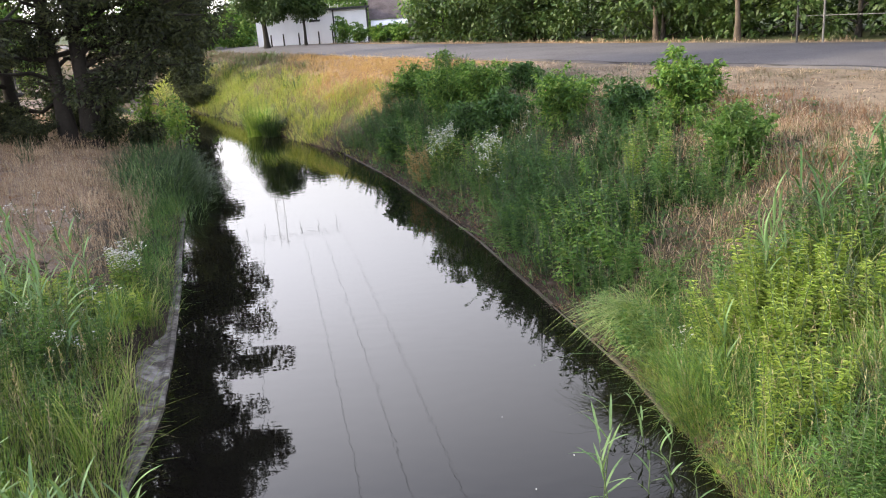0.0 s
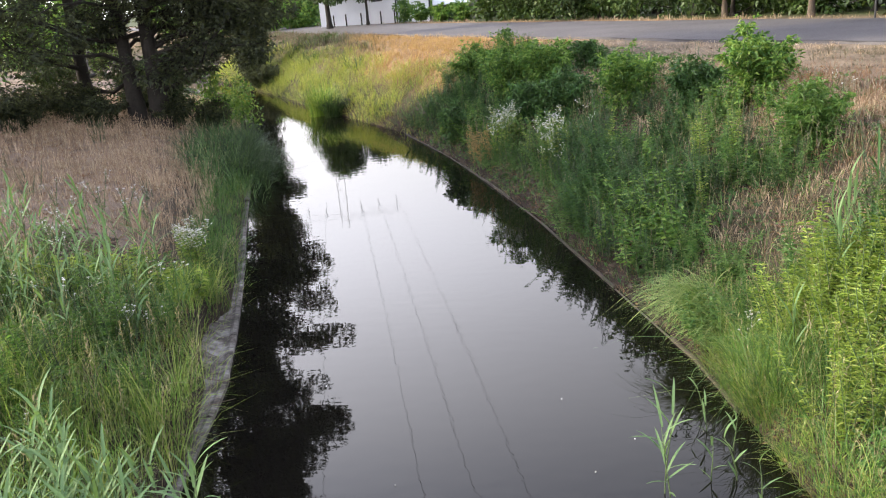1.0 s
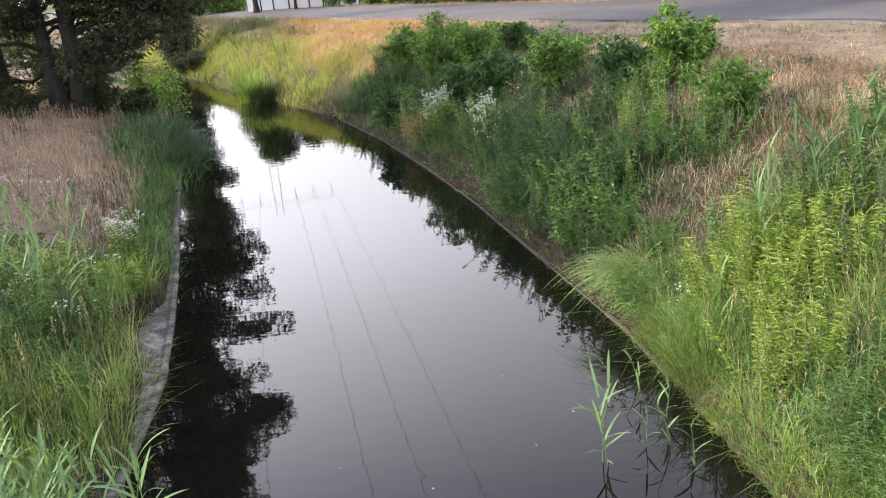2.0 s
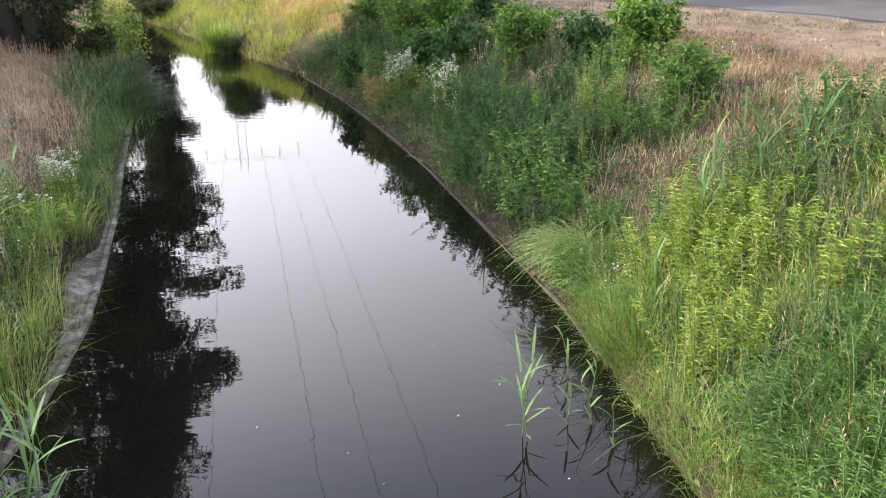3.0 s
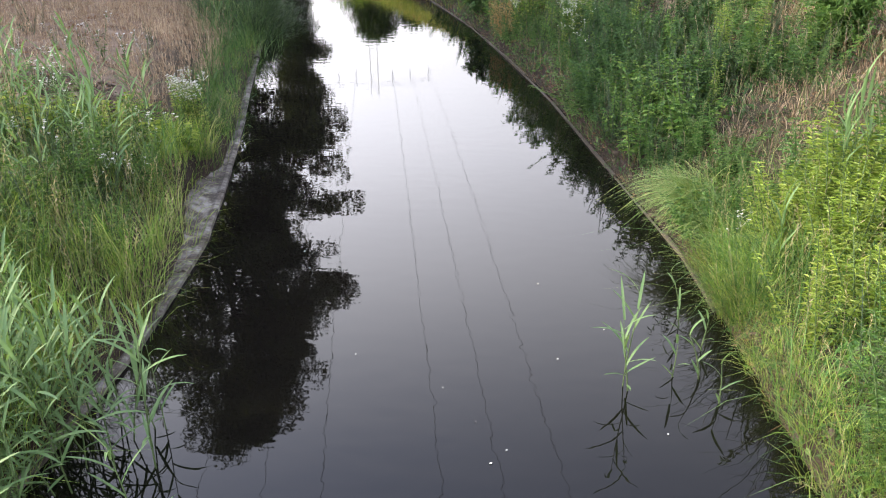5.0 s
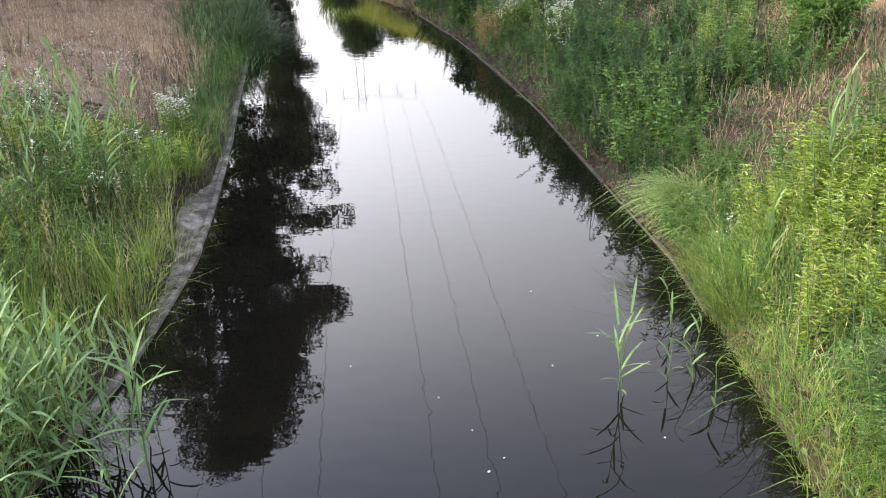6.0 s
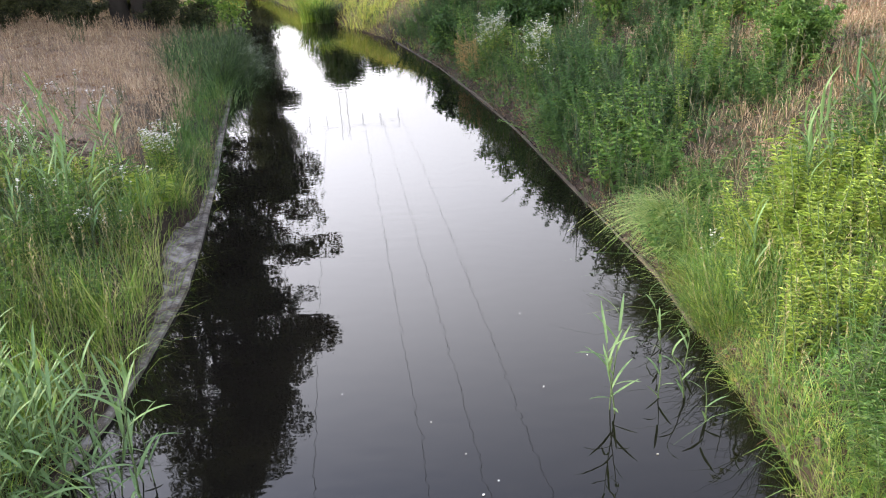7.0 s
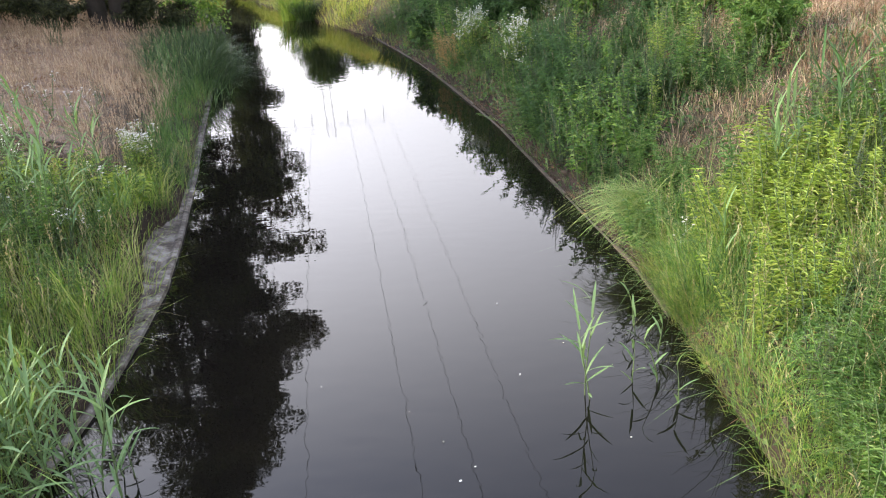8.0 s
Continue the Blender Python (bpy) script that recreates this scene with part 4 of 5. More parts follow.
def meadow_side_shape(f, a):
    return np.interp(f, [0.12, 0.25, 0.5, 0.75, 1.0], [2.4, 3.2, 3.2, 2.6, 0.8]) * (0.85 + 0.15 * math.cos(3 * a))


CONIFERS = [  # x, y, height, trunk, limbs, first, reach, label
    (-12.3, 23.4, 12.0, 0.20, 28, 0.07, 0.30, "dark conifer standing behind its taller neighbour"),
    (-16.2, 21.5, 11.0, 0.20, 24, 0.08, 0.33, "dark conifer at the edge of the dry meadow"),
    (-17.8, 22.4, 12.0, 0.20, 22, 0.25, 0.30, "dark conifer deep in the canal-side grove")]
tree("conifer", at(-9.75, 22.2), 14.7, 0.23, 90, 0.50, 950, 0.15, 0.07, M_PINE, M_BARK,
     "tall dark tree with heavy clumped boughs over the canal", "tree", "canal trees", first=0.07, sub=6, shape=water_side_shape, droop=0.10, split=True, flat=0.55, level=0.7, fan=0.75, sparse=0.19)
tree("conifer", at(-10.35, 22.0), 14.6, 0.20, 46, 0.60, 560, 0.15, 0.07, M_PINE, M_BARK,
     "tall dark tree close beside its leafier twin", "tree", "canal trees", first=0.09, sub=4, shape=meadow_side_shape, droop=0.12, split=True, flat=0.5, level=0.6, sparse=0.26)
for x, y, h, r, k, f, reach, label in CONIFERS:
    tree("conifer", at(x, y), h, r, k, 0.7, 420, 0.15, 0.05, M_PINE, M_BARK, label, "tree", "canal trees", first=f, sub=6, reach=reach, droop=0.1, flat=0.45, level=0.45)


tree("broadleaf_tree", at(-12.7, 40.4), 11.0, 0.17, 64, 0.50, 520, 0.17, 0.08, M_PINE, M_BARK,
     "dark narrow tree on the far bank where the canal bends", "tree", "canal trees", first=0.06, sub=6, droop=0.05, split=True, flat=0.7, level=0.9,
     shape=lambda f, a: np.interp(f, [0.06, 0.12, 0.2, 0.3, 0.5, 0.7, 0.9, 1.0], [0.3, 0.35, 0.5, 0.6, 0.95, 1.6, 1.4, 0.4]) * (0.85 + 0.2 * math.cos(3 * a)))
for x, y, h in ((-8.9, 24.2, 2.0), (-8.4, 25.2, 1.7)):
    tree("sapling", at(x, y), h, 0.03, 10, 0.26, 300, 0.13, 0.07, M_ELDER, M_BARK,
         "thin sapling with sunlit green leaves under the tall trees", "sapling", "saplings", first=0.15, sub=4, reach=0.3)

# unseen trees, added left of the view to shade the bank across the water
for x, y, h in ((-20.6, 18.2, 10.6), (-21.2, 14.4, 11.0), (-21.6, 11.8, 11.0)):
    tree("broadleaf_tree", at(x, y), h, 0.2, 30, 1.1, 45, 0.36, 0.19, M_HEDGE, M_BARK,
         "unseen tree added beside the meadow to shade the bank", "tree", "canal trees", first=0.12, sub=6, shape=lambda f, a: np.interp(f, [0.1, 0.4, 0.8, 1.0], [2.2, 2.6, 2.4, 1.5]))

# ---- hedge and trees beyond the road ----
for i in range(18):
    s = -16 + i * 2.75
    q = ROAD_P + ROAD_D * s + ROAD_N * (ROAD_W + 3.2 + 0.7 * math.sin(i * 2.1))
    tree("hedge_tree", at(q[0], q[1]), 5.4 + 1.0 * math.sin(i * 1.7), 0.09, 18, 0.62, 145, 0.23, 0.145, M_HEDGE, M_BARK,
         "dense dark green broadleaf tree in the roadside hedge", "tree", "roadside hedge", first=0.02, sub=6, reach=0.38, droop=0.1)
for i in range(9):
    s = -18 + i * 6.0
    q = ROAD_P + ROAD_D * s + ROAD_N * (ROAD_W + 7.0 + 0.9 * math.sin(i * 1.3))
    tree("hedge_tree", at(q[0], q[1]), 6.8 + 0.8 * math.sin(i * 2.7), 0.12, 16, 0.95, 110, 0.27, 0.16, M_HEDGE, M_BARK,
         "tall dark tree behind the roadside hedge", "tree", "roadside hedge", first=0.02, sub=6, reach=0.40, droop=0.05)
for (x, y), h in (((10.06, 29.3), 6.5), ((8.17, 33.0), 6.0)):
    tree("roadside_tree", at(x, y), h, 0.105, 12, 0.7, 260, 0.16, 0.09, M_HEDGE, M_BARK_PALE,
         "young roadside tree with a pale bare trunk", "tree", "roadside trees", first=0.45, sub=5, reach=0.34)
tree("broadleaf_tree", at(-11.4, 54.0), 5.3, 0.2, 20, 0.6, 330, 0.2, 0.11, M_HEDGE, M_BARK,
     "dark broadleaf tree in front of the white shed", "tree", "yard trees", first=0.36, sub=7, reach=0.34, droop=-0.1)
tree("broadleaf_tree", at(-9.0, 54.6), 4.7, 0.11, 16, 0.55, 330, 0.2, 0.11, M_HEDGE, M_BARK,
     "slim dark tree beside the white shed", "tree", "yard trees", first=0.40, sub=6, reach=0.24, droop=-0.1)
for x, y, h in ((-18.5, 66, 2.6), (-22, 70, 2.8), (-27, 76, 5.0), (-33, 80, 5), (-0.6, 58, 5.0), (3, 55, 6.5), (-6.5, 72, 7.2), (-10.5, 71, 6.6), (-15, 80, 5.5), (-24, 56, 2.0), (-15.2, 62, 2.8), (-17.5, 60, 2.0), (-13.2, 66, 4.2), (-20.5, 62, 1.9), (-9.5, 78, 8.6), (-4.5, 80, 8.8), (-14, 86, 8.0), (-29, 50, 4.5), (-35, 44, 6), (-26, 36, 6), (-40, 62, 6), (-22, 42, 4.5)):
    tree("broadleaf_tree", at(x, y), h, 0.12, 16, 0.8, 85, 0.28, 0.17, M_ELDER, M_BARK,
         "light green broadleaf tree beyond the road", "tree", "yard trees", first=0.04, sub=6, reach=0.38)


# ---- shed and house ----
def facade_box(root, x0, x1, y0, y1, z0, z1, mat, name="wall"):
    t = 0.2
    part(name, box((x0, y0, z0), (x1, y0 + t, z1)), mat, root)
    part(name, box((x0, y1 - t, z0), (x1, y1, z1)), mat, root)
    part(name, box((x0, y0 + t, z0), (x0 + t, y1 - t, z1)), mat, root)
    part(name, box((x1 - t, y0 + t, z0), (x1, y1 - t, z1)), mat, root)


def build_shed():
    root = holder("shed", (-5.2, 58.0, 1.8), "low white rendered shed with a dark flat roof edge", "shed")
    root.rotation_euler = (0, 0, radians(6))
    facade_box(root, -7.5, 0, 0, 5, 0, 2.42, M_PAINT)
    part("roof", box((-7.7, -0.2, 2.42), (0.2, 5.2, 2.56), 0.02), M_DARK, root, "dark flat roof with a thin fascia")
    part("downpipe", Bits().sticks((-2.3, -0.07, 0), (-2.3, -0.07, 2.42), 0.05, 0.05, 8).mesh("downpipe"), M_DARK, root)
    part("vent", box((-3.9, -0.02, 1.75), (-3.2, 0.03, 1.88)), M_DARK, root, "small dark wall vent")
    part("corner_trim", box((-0.08, -0.03, 0), (0.03, 0.06, 2.42)), M_DARK, root)


def build_house():
    root = holder("house", (-3.6, 62.8, 0.9), "small house with a steep old tiled roof and awning", "house")
    root.rotation_euler = (0, 0, radians(4))
    facade_box(root, -1.7, 3.2, 0, 6, 0, 2.35, M_WALL)
    bm = bmesh.new()
    v = [bm.verts.new(c) for c in ((-1.9, -0.4, 2.45), (3.5, -0.4, 2.45), (3.5, 3, 5.6), (-1.9, 3, 5.6), (-1.9, 6.4, 2.45), (3.5, 6.4, 2.45))]
    bm.faces.new((v[0], v[1], v[2], v[3]))
    bm.faces.new((v[3], v[2], v[5], v[4]))
    bmesh.ops.solidify(bm, geom=bm.faces[:], thickness=0.12)
    part("roof", bm, M_ROOF, root, "weathered dark roof tiles")
    bm = box((-1.8, -1.5, 2.0), (0.9, -0.02, 2.07))
    for w in bm.verts:
        if w.co.y > -0.5:
            w.co.z += 0.35
    part("awning", bm, M_PAINT, root, "pale sloping awning over the wall")
    part("window", box((-1.2, -0.03, 0.9), (0.4, 0.05, 1.8)), M_DARK, root, "dark shaded window")


build_shed()
build_house()


# ---- fences ----
def fence_post(place, h, r, label):
    root = holder("fence_post", place, label, "fence post", "yard fence posts")
    bm = bmesh.new()
    bmesh.ops.create_cone(bm, segments=8, radius1=r, radius2=r * 0.92, depth=h, cap_ends=True)
    bmesh.ops.translate(bm, verts=bm.verts, vec=(0, 0, h / 2 - 0.1))
    part("post", bm, M_BARK, root)


for x, y in ((-10.6, 55.6), (-9.6, 55.7), (-8.3, 55.8), (-7.4, 55.9), (-11.4, 55.5)):
    fence_post(at(x, y), 0.98, 0.05, "dark wooden fence post in front of the white shed")


def metal_fence():
    root = holder("metal_fence", at(11.4, 25.6), "grey metal fence with a top rail in the hedge", "fence")
    along = Vector((-ROAD_D[0], -ROAD_D[1], 0))
    for s, h, mat in ((-0.9, 2.2, M_DARK), (0.0, 1.3, M_POST), (2.0, 1.3, M_POST), (4.0, 1.3, M_POST)):
        q = along * s
        part("post", Bits().sticks((q.x, q.y, -0.2), (q.x, q.y, h), 0.035, 0.035, 8).mesh("post"), mat, root)
    for z in (0.80,):
        a, e = along * -0.9, along * 4.0
        part("rail", Bits().sticks((a.x, a.y, z), (e.x, e.y, z), 0.013, 0.013, 6).mesh("rail"), M_POST, root)


metal_fence()


# ---- power line ----
def power_line():
    root = holder("lattice_pylon", (-25.9, 117.0, 1.8), "tall lattice steel power pylon beyond the houses", "pylon")
    along = Vector((0.976, 0.217, 0))
    top = 26.6
    for sx in (-1, 1):
        for sy in (-1, 1):
            a, e = along * (0.62 * sx) + Vector((-0.2, 0.9, 0)) * (0.6 * sy), along * (0.55 * sx) + Vector((-0.2, 0.9, 0)) * (0.5 * sy)
            part("leg", Bits().sticks((a.x, a.y, -1), (e.x, e.y, top), 0.05, 0.045, 6).mesh("leg"), M_METAL, root)
    for i in range(13):
        z0, z1 = i * 2.05, i * 2.05 + 2.05
        a, e = along * 0.6 * (1 if i % 2 else -1), along * 0.6 * (-1 if i % 2 else 1)
        part("brace", Bits().sticks((a.x, a.y, z0), (e.x, e.y, z1), 0.035, 0.035, 4).mesh("brace"), M_METAL, root)
    a, e = along * -8.3, along * 8.3
    part("crossarm", Bits().sticks((a.x, a.y, 25.2), (e.x, e.y, 25.2), 0.045, 0.045, 6).mesh("crossarm"), M_METAL, root)
    offs = (-7.9, -5.2, -2.6, 2.6, 5.2, 7.9)
    for o in offs:
        q = along * o
        st = Bits()
        for j in range(7):
            z = 25.1 - j * 0.24
            st.sticks((q.x, q.y, z), (q.x, q.y, z - 0.13), 0.05, 0.09, 8)
        part("insulator", st.mesh("insulator"), M_METAL, root, "dark insulator string")
    for o in offs:
        q = Vector((-25.9, 117.0, 0)) + along * o
        cu = bpy.data.curves.new("power_cable", "CURVE")
        cu.dimensions, cu.bevel_depth, cu.bevel_resolution = "3D", 0.0125, 1
        sp = cu.splines.new("POLY")
        n = 30
        sp.points.add(n - 1)
        for i in range(n):
            u = i / (n - 1)
            p = q + Vector((0.212, -0.977, 0)) * (220 * u)
            sp.points[i].co = (p.x, p.y, 25.2 - 18 * u * (1 - u), 1)
        cu.materials.append(M_WIRE)
        tagged(new("power_cable", cu), "thin dark overhead power cable", "cable", "power cables")


power_line()


# ---- bushes ----
def bush(place, h, r, mat, leaf_l, leaf_w, count, label, category="bush", group="bank bushes", stems=9, name="bush"):
    root = holder(name, place, label, category, group)
    leaf = Bits()
    for i in range(stems):
        a = 2 * math.pi * (i + rng.uniform(-0.3, 0.3)) / stems
        k = (1.0, 0.75, 0.3)[i % 3]
        tip = np.array([math.cos(a) * r * 0.75 * k, math.sin(a) * r * 0.75 * k, h * (1.0 - 0.35 * k) * rng.uniform(0.8, 1.12)])
        mid = tip * np.array([0.45, 0.45, 0.6]) + rng.normal(0, 0.03, 3)
        part("stem", Bits().limb([(0, 0, -0.05), mid, tip], [0.018, 0.012, 0.005], 5).mesh("stem"), M_STEM, root)
        n = count // stems
        # leaves sit on side twigs, a few to each
        tw = max(6, n // 9)
        t = rng.uniform(0.02, 1.0, tw) ** 0.85
        c = np.where(t[:, None] < 0.5, mid * (t[:, None] * 2), mid + (tip - mid) * (t[:, None] * 2 - 1))
        g = rng.uniform(0, 2 * np.pi, tw)
        d = np.stack([np.cos(g), np.sin(g), rng.uniform(0.1, 0.9, tw)], 1)
        ln = rng.uniform(0.4, 1, tw) * r * 0.55 * (1.3 - 0.8 * t)
        u = rng.uniform(0.15, 1.0, (tw, 9))
        base = c[:, None] + d[:, None] * (ln[:, None] * u)[..., None]
        way = d[:, None] * 0.8 + rng.normal(0, 0.7, (tw, 9, 3)) + np.array([0, 0, 0.15])
        m = tw * 9
        leaf.leaves(base.reshape(-1, 3), way.reshape(-1, 3), rng.uniform(0.6, 1.2, m) * leaf_l, rng.uniform(0.7, 1.2, m) * leaf_w, 0.35)
    part("foliage", leaf.mesh("foliage"), mat, root)
    return root


BUSHES = [  # x, y, height, radius
    (0.0, 20.3, 1.65, 0.9), (-0.95, 23.4, 1.15, 0.85), (0.8, 19.1, 1.4, 0.75), (2.1, 15.5, 1.3, 0.72), (3.68, 12.9, 1.35, 0.66),
    (3.0, 13.9, 0.85, 0.58), (1.04, 17.1, 1.08, 0.7), (0.36, 18.2, 1.05, 0.7), (1.8, 19.6, 0.66, 0.5), (-1.45, 20.4, 1.05, 0.45)]
# tall bushes take the lit leaf tone, low ones a darker tone for shade
for x, y, h, r in BUSHES:
    bush(at(x, y), h, r * 1.1, M_HERB if h < 1.1 else M_ELDER, 0.110, 0.039, int(6200 * r), "leafy green bush with pointed leaves on the canal slope", stems=11)
bush(at(3.64, 10.5), 0.85, 0.56, M_WILLOW, 0.085, 0.020, 5600, "light green bush on the dry upper slope", stems=14)
# the dark needle colour puts the grove's shade into these shrubs
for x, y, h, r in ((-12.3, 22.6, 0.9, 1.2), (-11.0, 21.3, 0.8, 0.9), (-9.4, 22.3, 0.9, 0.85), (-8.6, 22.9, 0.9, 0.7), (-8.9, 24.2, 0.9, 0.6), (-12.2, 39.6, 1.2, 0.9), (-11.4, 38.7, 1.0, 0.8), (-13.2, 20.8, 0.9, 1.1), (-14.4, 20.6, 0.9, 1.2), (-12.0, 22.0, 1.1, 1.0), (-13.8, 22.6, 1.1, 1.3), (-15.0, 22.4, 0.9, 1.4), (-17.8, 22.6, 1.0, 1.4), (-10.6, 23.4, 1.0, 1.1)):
    # the two near y 39 fill in the dark mass of the shaded bank
    bush(at(x, y), h, r, M_PINE, 0.11, 0.045, int(4200 * r), "shrub under the trees, its leaf colour dark for the shade", "shrub", "grove undergrowth", 9, "shrub")


for x, y, h, r in ((-10.9, 26.0, 1.7, 1.1), (-12.4, 26.6, 1.8, 1.2), (-14.8, 26.0, 2.0, 1.3)):
    bush(at(x, y), h, r, M_HEDGE, 0.16, 0.06, int(2600 * r), "green shrub behind the conifers", "shrub", "grove undergrowth", 9, "shrub")


# ---- upright plants: one of each kind is built, the others are copies ----
def stem_leaves(b, h, n, leaf_l, leaf_w, low=0.12, up=0.5, droop=0.3, taper=0.5, lean=(0, 0)):
    t = np.sort(rng.uniform(low, 1.0, n))
    g = np.arange(n) * 2.4 + rng.normal(0, 0.3, n)
    p = np.stack([lean[0] * t, lean[1] * t, t * h], 1)
    d = np.stack([np.cos(g), np.sin(g), np.full(n, up) + rng.normal(0, 0.2, n)], 1)
    size = 1 - taper * t
    b.leaves(p, d, leaf_l * size * rng.uniform(0.75, 1.2, n), leaf_w * size * rng.uniform(0.8, 1.2, n), droop)


def upright_plant(name, label, category, group, stems, h, r, leaf_n, leaf_l, leaf_w, mat, flowers=None, up=0.5, droop=0.3, low=0.1, lean=0.24, single=False, taper=0.45):
    """A plant of leafy stems. single: slight stems that go with the leafage; else each stem is a part, with its blossoms."""
    root = holder(name, (0, 0, -50), label, category, group)
    leaf = Bits()
    for i in range(stems):
        a, q = rng.uniform(0, 2 * np.pi), rng.uniform(0, r)
        o = np.array([math.cos(a) * q, math.sin(a) * q, 0])
        hh = h * rng.uniform(0.65, 1.08)
        ln = np.array([rng.normal(0, lean), rng.normal(0, lean)]) * (0.5 if flowers else 1.0) * hh + o[:2] * 0.5
        pts, radii = [o + (0, 0, -0.06), o + (ln[0] * 0.5, ln[1] * 0.5, hh * 0.5), o + (ln[0], ln[1], hh)], [0.006, 0.005, 0.0025]
        one = Bits()
        stem_leaves(one, hh, leaf_n, leaf_l, leaf_w, low, up, droop, taper, ln)
        v, t = np.concatenate(one.v) + o, np.concatenate(one.t)
        if single:
            leaf.limb(pts, radii, 3)
        else:
            stem = part("stem", Bits().limb(pts, radii, 4).mesh("stem"), M_STEM, root)
        if flowers:
            part("leafage", Bits().add(v, t).mesh("leafage"), mat, stem)
            k, bloom = flowers, Bits()
            g, rad = rng.uniform(0, 2 * np.pi, k), rng.uniform(0, 0.11, k)
            c = o + np.stack([ln[0] + np.cos(g) * rad, ln[1] + np.sin(g) * rad, hh + rng.uniform(-0.07, 0.04, k)], 1)
            bloom.sticks(np.repeat((o + (ln[0], ln[1], hh - 0.12))[None], k, 0), c, 0.0012, 0.0012, 3)
            for j in range(5):
                w = j * 2 * np.pi / 5 + rng.uniform(0, 1, k)
                bloom.leaves(c, np.stack([np.cos(w), np.sin(w), np.full(k, 0.25)], 1), 0.019, 0.016, 0.0)
            part("flower_head", bloom.mesh("flower_head"), M_PETAL, stem, "small white daisy-like blossoms")
        else:
            leaf.add(v, t)
    if not flowers:
        part("leafage", leaf.mesh("leafage"), mat, root)
    return root


def place_copies(protos, spots, size=(0.8, 1.2), tilt=0.08):
    """Sets plants on the land, each turned, tilted and stretched a little; protos: one or several of a kind."""
    protos = protos if isinstance(protos, list) else [protos]
    for i, (x, y) in enumerate(spots):
        k = rng.uniform(*size)
        m = (Matrix.Translation(at(x, y)) @ Matrix.Rotation(rng.normal(0, tilt), 4, "X") @ Matrix.Rotation(rng.normal(0, tilt), 4, "Y")
             @ Matrix.Rotation(rng.uniform(0, 6.28), 4, "Z") @ Matrix.Diagonal((k * rng.uniform(0.85, 1.2), k * rng.uniform(0.85, 1.2), k, 1)))
        pr = protos[i % len(protos)]
        if i < len(protos):
            pr.matrix_basis = m
        else:
            copy_thing(pr, Matrix.Identity(4)).matrix_basis = m


def spots(count, x0, x1, y0, y1, keep):
    return scatter(count, x0, x1, y0, y1, keep)[:, :2]


def slope_zone(x, y, dl, dr, shift=0.0, thin=0.15):
    clump = thin + (1 - thin) * smooth(lumps(x * 1.05 + shift, y * 0.95 - 1.7 * shift), -0.25, 0.45)
    return (dr > 0.18) * (dr < 3.6) * (y > 7.4) * np.clip(1.75 - dr / 1.8, 0.14, 1) * (1 - 0.9 * dry_patch(x, y)) * clump


def zone(shift):
    return lambda x, y, dl, dr: slope_zone(x, y, dl, dr, shift)



def kinds(n, *args, **more):
    """n plants of one kind that differ in their stems."""
    return [upright_plant(*args, **more) for _ in range(n)]


protos = kinds(3, "weed", "leafy dark green weed on the shaded slope", "weed", "slope weeds", 9, 0.70, 0.24, 60, 0.085, 0.026, M_HERB, up=0.25, single=True, lean=0.3)
place_copies(protos, spots(1150, -4, 7, 7.5, 25, zone(0.0)), (0.45, 1.15))
protos = kinds(3, "weed", "bushy mid-green weed with narrow leaves", "weed", "slope weeds", 9, 0.62, 0.26, 54, 0.10, 0.020, M_GRASS, up=0.3, single=True, lean=0.32)
place_copies(protos, spots(950, -4, 7, 7.5, 25, zone(1.9)), (0.45, 1.15))
protos = kinds(3, "mugwort", "grey-green feathery weed with slim spires", "weed", "mugworts", 8, 0.78, 0.2, 85, 0.058, 0.013, M_MUGWORT, up=0.7, droop=0.15, single=True, lean=0.16, taper=0.7)
place_copies(protos, list(spots(900, -4, 7, 7.6, 24, zone(4.4))) + list(spots(60, 1.8, 5, 3, 8.4, lambda x, y, dl, dr: (dr > 0.15) * (dr < 2.6) * ((x > 3.3) | (y < 5.4)))) + list(spots(70, -7, -3.5, 4, 9, lambda x, y, dl, dr: (dl > 0.8) * 1.0)) + list(spots(24, -14, -6, 11, 20, lambda x, y, dl, dr: (dl > 1.0) * 0.5)), (0.5, 1.1))
protos = kinds(2, "nettle", "broad-leaved green nettle clump on the slope", "weed", "slope nettles", 7, 0.6, 0.22, 34, 0.105, 0.046, M_ELDER, up=0.2, lean=0.3)
place_copies(protos, list(spots(260, -3, 5, 8, 22, zone(3.7))) + [(1.85, 11.3), (1.7, 11.0), (2.05, 11.1), (1.2, 11.3), (1.5, 10.4), (1.9, 10.8), (1.6, 11.6), (2.0, 11.5), (1.75, 10.6), (-0.95, 19.9), (-1.1, 20.2), (-1.0, 20.5)], (0.7, 1.25))
proto = upright_plant("tall_weed", "tall yellowish-green spire with narrow leaves", "weed", "tall spires", 4, 1.0, 0.09, 80, 0.10, 0.017, M_GRASS_BRIGHT, lean=0.12)
place_copies(proto, [(2.49, 11.5), (2.9, 11.1), (1.53, 13.7), (2.3, 10.5), (1.0, 14.8), (2.6, 11.3), (2.55, 11.7), (0.3, 16.2)], (0.75, 1.0))
proto = upright_plant("rusty_dock", "rust-brown dry dock plant by the water", "weed", "rusty docks", 9, 0.9, 0.18, 56, 0.08, 0.022, M_DRY_GOLD)
place_copies(proto, [(-0.80, 18.0), (-0.75, 18.3), (-0.95, 18.7), (-0.55, 17.7)], (0.85, 1.05))
protos = kinds(3, "goldenrod", "bright yellow-green leafy goldenrod clump", "goldenrod", "goldenrods", 9, 0.85, 0.26, 70, 0.105, 0.017, M_GOLDENROD, up=0.45, droop=0.35, lean=0.16, taper=0.3)
